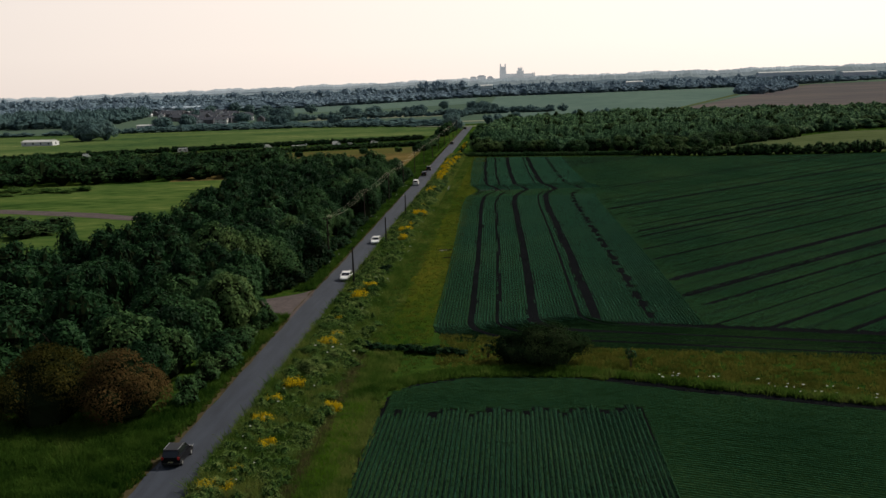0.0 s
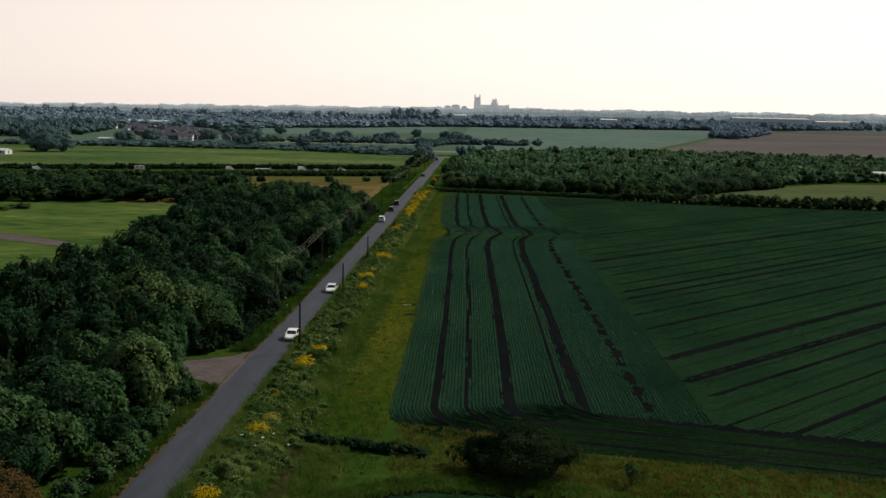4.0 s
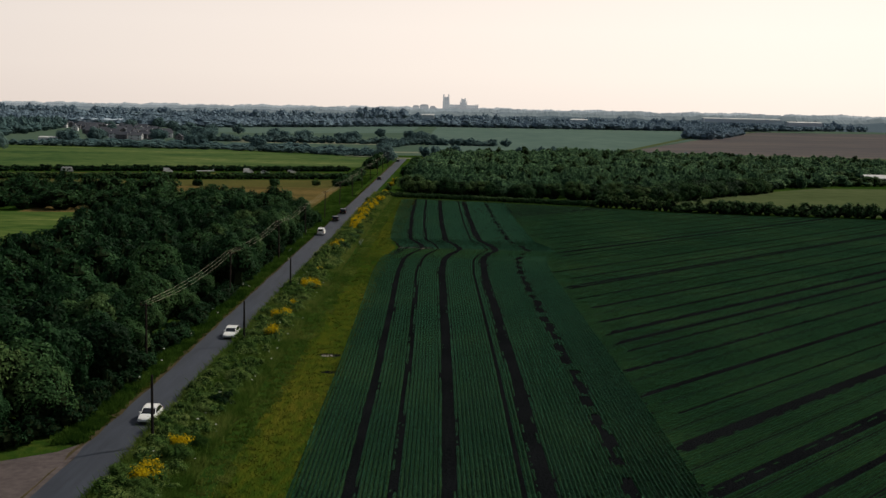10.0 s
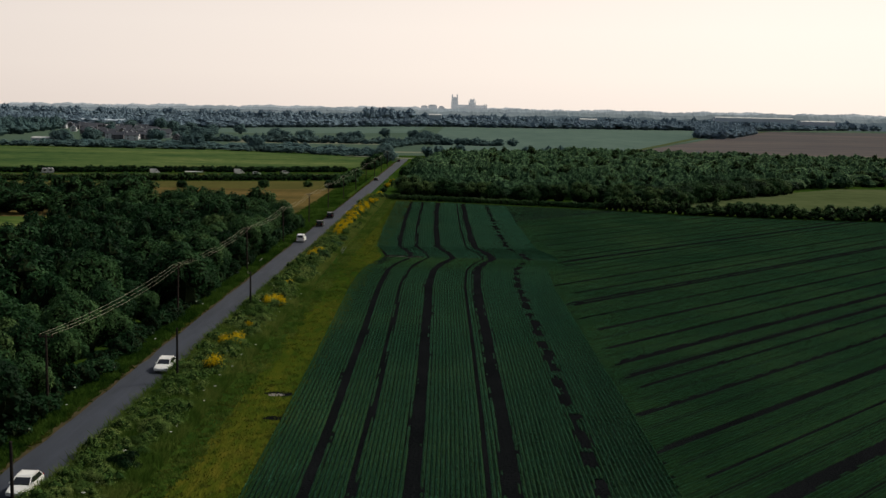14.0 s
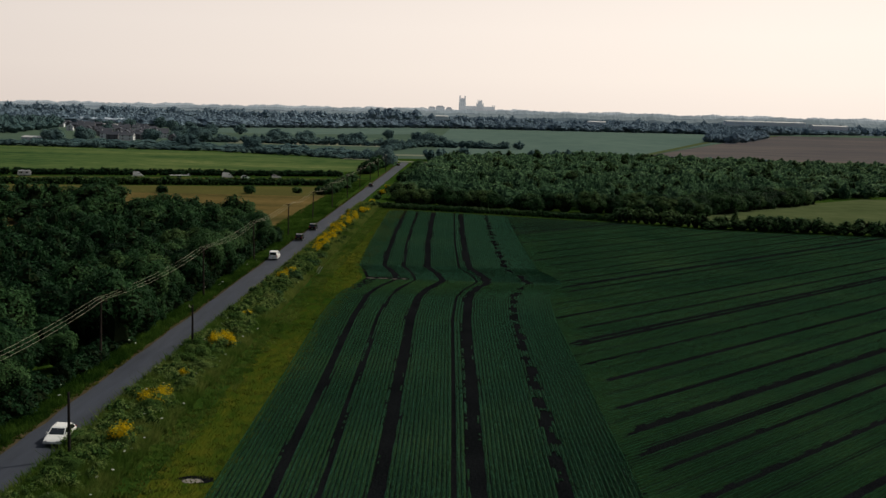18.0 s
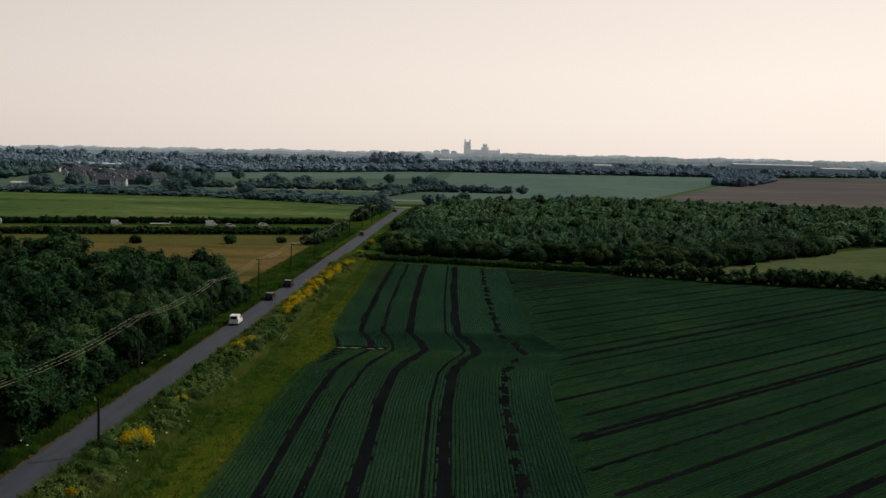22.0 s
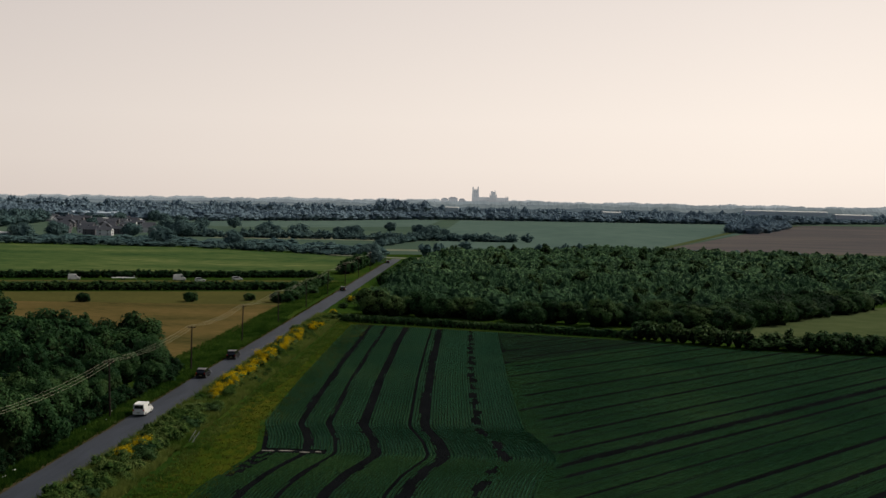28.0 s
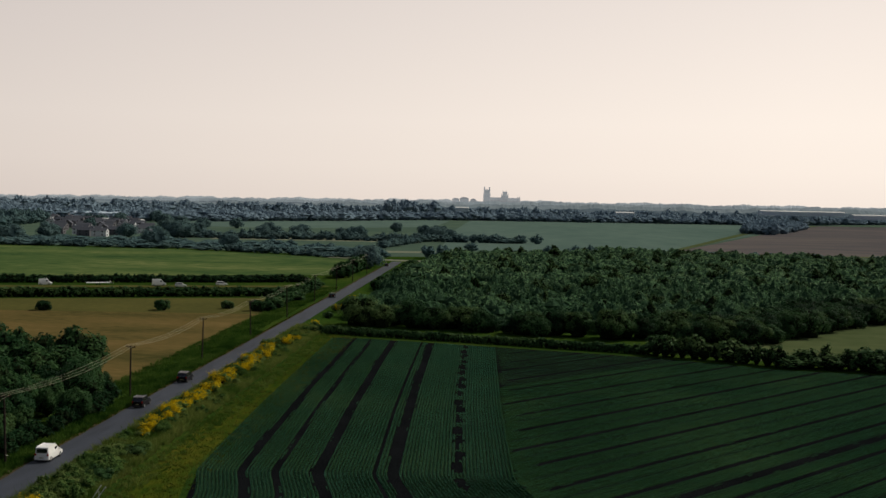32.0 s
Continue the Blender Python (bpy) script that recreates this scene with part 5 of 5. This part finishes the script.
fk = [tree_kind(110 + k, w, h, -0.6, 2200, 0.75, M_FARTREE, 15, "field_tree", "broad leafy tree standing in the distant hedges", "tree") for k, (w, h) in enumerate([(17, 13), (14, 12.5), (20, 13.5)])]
SPOTS = [(-165, 1022), (-157, 1026), (-143, 1060), (-110, 1066), (-102, 1070), (-95, 1064), (-83, 1256), (-42, 1075), (-20, 1062), (-262, 985), (-246, 1000), (-232, 1010), (-300, 930), (-316, 905), (-400, 900), (-415, 930), (-308, 712), (-317, 722), (-300, 720), (-200, 860), (-150, 850), (-42, 684), (-44, 700), (-250, 1100), (-262, 1125), (-30, 1046)] + [(-0.385 * y + 60 + float(rng.uniform(0, 190)), y) for y in np.linspace(1000, 1440, 16).tolist()]
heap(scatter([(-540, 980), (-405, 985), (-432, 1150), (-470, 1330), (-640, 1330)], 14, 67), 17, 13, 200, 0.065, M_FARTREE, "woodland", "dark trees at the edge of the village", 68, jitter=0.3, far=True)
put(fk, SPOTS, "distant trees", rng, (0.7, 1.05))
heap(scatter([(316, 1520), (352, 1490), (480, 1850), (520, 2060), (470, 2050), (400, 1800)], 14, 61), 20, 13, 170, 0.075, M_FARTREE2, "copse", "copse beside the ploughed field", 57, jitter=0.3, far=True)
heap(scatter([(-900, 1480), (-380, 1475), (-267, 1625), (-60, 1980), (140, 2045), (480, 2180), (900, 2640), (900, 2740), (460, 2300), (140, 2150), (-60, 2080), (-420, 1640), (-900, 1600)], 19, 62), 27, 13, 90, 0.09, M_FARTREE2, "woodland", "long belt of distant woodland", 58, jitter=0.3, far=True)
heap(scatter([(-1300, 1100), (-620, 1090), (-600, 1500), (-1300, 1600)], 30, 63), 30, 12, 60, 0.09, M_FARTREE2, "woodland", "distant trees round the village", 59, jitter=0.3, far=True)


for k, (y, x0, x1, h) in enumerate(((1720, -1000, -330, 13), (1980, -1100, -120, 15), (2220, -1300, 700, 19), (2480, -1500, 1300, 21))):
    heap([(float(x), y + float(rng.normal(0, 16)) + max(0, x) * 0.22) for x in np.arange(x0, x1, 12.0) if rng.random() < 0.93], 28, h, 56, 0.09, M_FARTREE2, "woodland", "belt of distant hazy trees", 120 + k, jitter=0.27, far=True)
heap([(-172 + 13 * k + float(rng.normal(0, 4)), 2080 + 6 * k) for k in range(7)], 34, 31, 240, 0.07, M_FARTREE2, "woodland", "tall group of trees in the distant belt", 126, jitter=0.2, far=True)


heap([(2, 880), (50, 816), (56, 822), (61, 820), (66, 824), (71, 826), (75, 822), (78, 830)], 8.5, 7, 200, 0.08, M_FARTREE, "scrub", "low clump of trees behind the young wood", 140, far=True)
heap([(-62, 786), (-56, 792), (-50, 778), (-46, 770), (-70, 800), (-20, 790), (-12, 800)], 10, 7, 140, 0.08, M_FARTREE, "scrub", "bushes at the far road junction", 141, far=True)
sheet("cross_road", [(-75, 770), (-35, 752), (-20, 750), (40, 790), (40, 800), (-20, 762), (-35, 764), (-75, 782)], 0.4, M_FARPALE, "pale cross road at the end of the straight", "road")


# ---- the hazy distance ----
# haze over the farthest things is put in as emission of their own surfaces
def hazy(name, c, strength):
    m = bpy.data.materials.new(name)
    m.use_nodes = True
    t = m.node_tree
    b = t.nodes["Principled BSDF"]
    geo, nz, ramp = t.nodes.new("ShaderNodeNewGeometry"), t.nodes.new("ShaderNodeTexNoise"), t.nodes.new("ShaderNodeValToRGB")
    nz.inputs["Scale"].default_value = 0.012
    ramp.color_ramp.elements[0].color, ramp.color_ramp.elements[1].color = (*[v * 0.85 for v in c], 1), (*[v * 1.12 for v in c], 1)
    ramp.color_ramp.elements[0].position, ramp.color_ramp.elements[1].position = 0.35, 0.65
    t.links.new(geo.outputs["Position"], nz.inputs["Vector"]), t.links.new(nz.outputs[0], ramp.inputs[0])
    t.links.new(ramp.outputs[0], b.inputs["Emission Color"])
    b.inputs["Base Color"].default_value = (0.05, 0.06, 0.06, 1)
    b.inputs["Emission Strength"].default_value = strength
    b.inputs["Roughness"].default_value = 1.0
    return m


def ridge(y, z_left, z_mid, z_right, bump, seed, mat, label, half=2400):
    """A far wooded skyline: a jagged body with depth."""
    rg = np.random.default_rng(seed)
    x = np.arange(-half, half, 5.0)
    z = np.interp(x, [-half * 0.6, 0, half * 0.5], [z_left, z_mid, z_right])
    lump = sum(np.abs(np.sin(x / p + rg.random() * 6.28)) * a for p, a in ((17, 0.35), (31, 0.45), (63, 0.6), (147, 0.7), (9, 0.25)))
    z = z + bump * (lump - 1.0) + bump * 0.35 * rg.random(len(x))
    n = len(x)
    yy = y + 60 * np.sin(x / 300)
    v = np.concatenate([np.c_[x, yy, np.full(n, -5)], np.c_[x, yy + 8, z * 0.7], np.c_[x, yy + 30, z], np.c_[x, yy + 90, np.full(n, -5)]])
    s = np.arange(n - 1)
    f = np.concatenate([np.stack([k * n + s, k * n + s + 1, (k + 1) * n + s + 1, (k + 1) * n + s], 1) for k in range(3)])
    return tagged(new("backdrop", mesh_of("backdrop", v, f, mat)), label, "skyline", kind="structure")


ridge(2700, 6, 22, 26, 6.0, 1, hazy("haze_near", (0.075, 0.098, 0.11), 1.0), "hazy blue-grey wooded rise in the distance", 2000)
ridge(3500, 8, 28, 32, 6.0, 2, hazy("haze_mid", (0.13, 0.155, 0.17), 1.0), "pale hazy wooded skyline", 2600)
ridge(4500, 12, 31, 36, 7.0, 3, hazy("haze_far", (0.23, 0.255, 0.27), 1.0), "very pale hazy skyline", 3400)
# the stone gives off no light; its emission stands in for haze
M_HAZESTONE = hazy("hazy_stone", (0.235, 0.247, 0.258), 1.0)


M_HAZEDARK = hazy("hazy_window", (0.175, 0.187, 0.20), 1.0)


def cathedral(at):
    """A west tower with corner turrets, a long nave and choir, and an eight-sided lantern over the crossing."""
    t = thing("cathedral", "pale hazy stone cathedral with a tall tower on the skyline", "cathedral", at)
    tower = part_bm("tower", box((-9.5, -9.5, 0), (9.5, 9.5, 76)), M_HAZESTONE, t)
    for sx in (-1, 1):
        for sy in (-1, 1):
            part_bm("turret", tube_bm([(sx * 10, sy * 10, 0), (sx * 10, sy * 10, 60), (sx * 9.6, sy * 9.6, 62), (sx * 9.6, sy * 9.6, 84), (sx * 9.6, sy * 9.6, 88)], [3.6, 3.4, 2.6, 2.4, 0.8], 8), M_HAZESTONE, tower)
    for z, h in ((34, 10), (48, 9), (63, 8)):
        for x in (-4, 4):
            part_bm("window", box((x - 1.5, -10.0, z), (x + 1.5, -9.3, z + h)), M_HAZEDARK, tower)
    for k in range(5):
        part_bm("battlement", box((-8 + 3.6 * k, -9.8, 76), (-6.4 + 3.6 * k, -8.6, 78.5)), M_HAZESTONE, tower)
    for name, x0, x1, z, top in (("nave", 9, 56, 38, 48), ("choir", 80, 124, 37, 47)):
        nave = prism([(-11, 0), (-11, z), (0, top), (11, z), (11, 0)], x0, x1, "y")
        for v in nave.verts:
            v.co = Vector((v.co.y, v.co.x, v.co.z))
        part_bm(name, nave, M_HAZESTONE, t)
        for k in range(5):
            xx = x0 + (x1 - x0) * (k + 0.5) / 5
            part_bm("pinnacle", tube_bm([(xx, -11, 20), (xx, -11, z + 2), (xx, -11, z + 6)], [1.1, 0.9, 0.2], 6), M_HAZESTONE, t)
    lantern = part_bm("lantern", tube_bm([(68, 0, 20), (68, 0, 55), (68, 0, 57)], [14, 13.5, 10], 8), M_HAZESTONE, t)
    part_bm("upper_lantern", tube_bm([(68, 0, 54), (68, 0, 67), (68, 0, 69)], [8.6, 8.2, 6], 8), M_HAZESTONE, lantern)
    for k in range(8):
        a = k * math.pi / 4 + 0.39
        for r, z0, z1 in ((13.5, 46, 63), (8.3, 60, 74)):
            part_bm("pinnacle", tube_bm([(68 + r * math.cos(a), r * math.sin(a), z0), (68 + r * math.cos(a), r * math.sin(a), z1 - 4), (68 + r * math.cos(a), r * math.sin(a), z1)], [1.5, 1.2, 0.3], 6), M_HAZESTONE, lantern)
    part_bm("transept", box((56, -28, 0), (80, 28, 43)), M_HAZESTONE, t)
    part_bm("west_transept", box((-9, -20, 0), (10, 12, 45)), M_HAZESTONE, t)
    for x in (117, 124):
        part_bm("pinnacle", tube_bm([(x, -11, 0), (x, -11, 48), (x, -11, 53)], [2.2, 2.0, 0.4], 6), M_HAZESTONE, t)
    return t


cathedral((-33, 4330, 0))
for x, w, z in ((-150, 26, 42), (-118, 34, 46), (-84, 22, 41)):
    tt = thing("town_building", "pale hazy town building beside the cathedral", "building", (x, 4310, 0))
    part_bm("wall", box((-w / 2, -10, 0), (w / 2, 10, z - 5)), M_HAZESTONE, tt)
    part_bm("roof", prism([(-w / 2 - 1, z - 5.2), (-w / 4, z), (w / 4, z), (w / 2 + 1, z - 5.2)], -11, 11, "y"), M_HAZEDARK, tt)
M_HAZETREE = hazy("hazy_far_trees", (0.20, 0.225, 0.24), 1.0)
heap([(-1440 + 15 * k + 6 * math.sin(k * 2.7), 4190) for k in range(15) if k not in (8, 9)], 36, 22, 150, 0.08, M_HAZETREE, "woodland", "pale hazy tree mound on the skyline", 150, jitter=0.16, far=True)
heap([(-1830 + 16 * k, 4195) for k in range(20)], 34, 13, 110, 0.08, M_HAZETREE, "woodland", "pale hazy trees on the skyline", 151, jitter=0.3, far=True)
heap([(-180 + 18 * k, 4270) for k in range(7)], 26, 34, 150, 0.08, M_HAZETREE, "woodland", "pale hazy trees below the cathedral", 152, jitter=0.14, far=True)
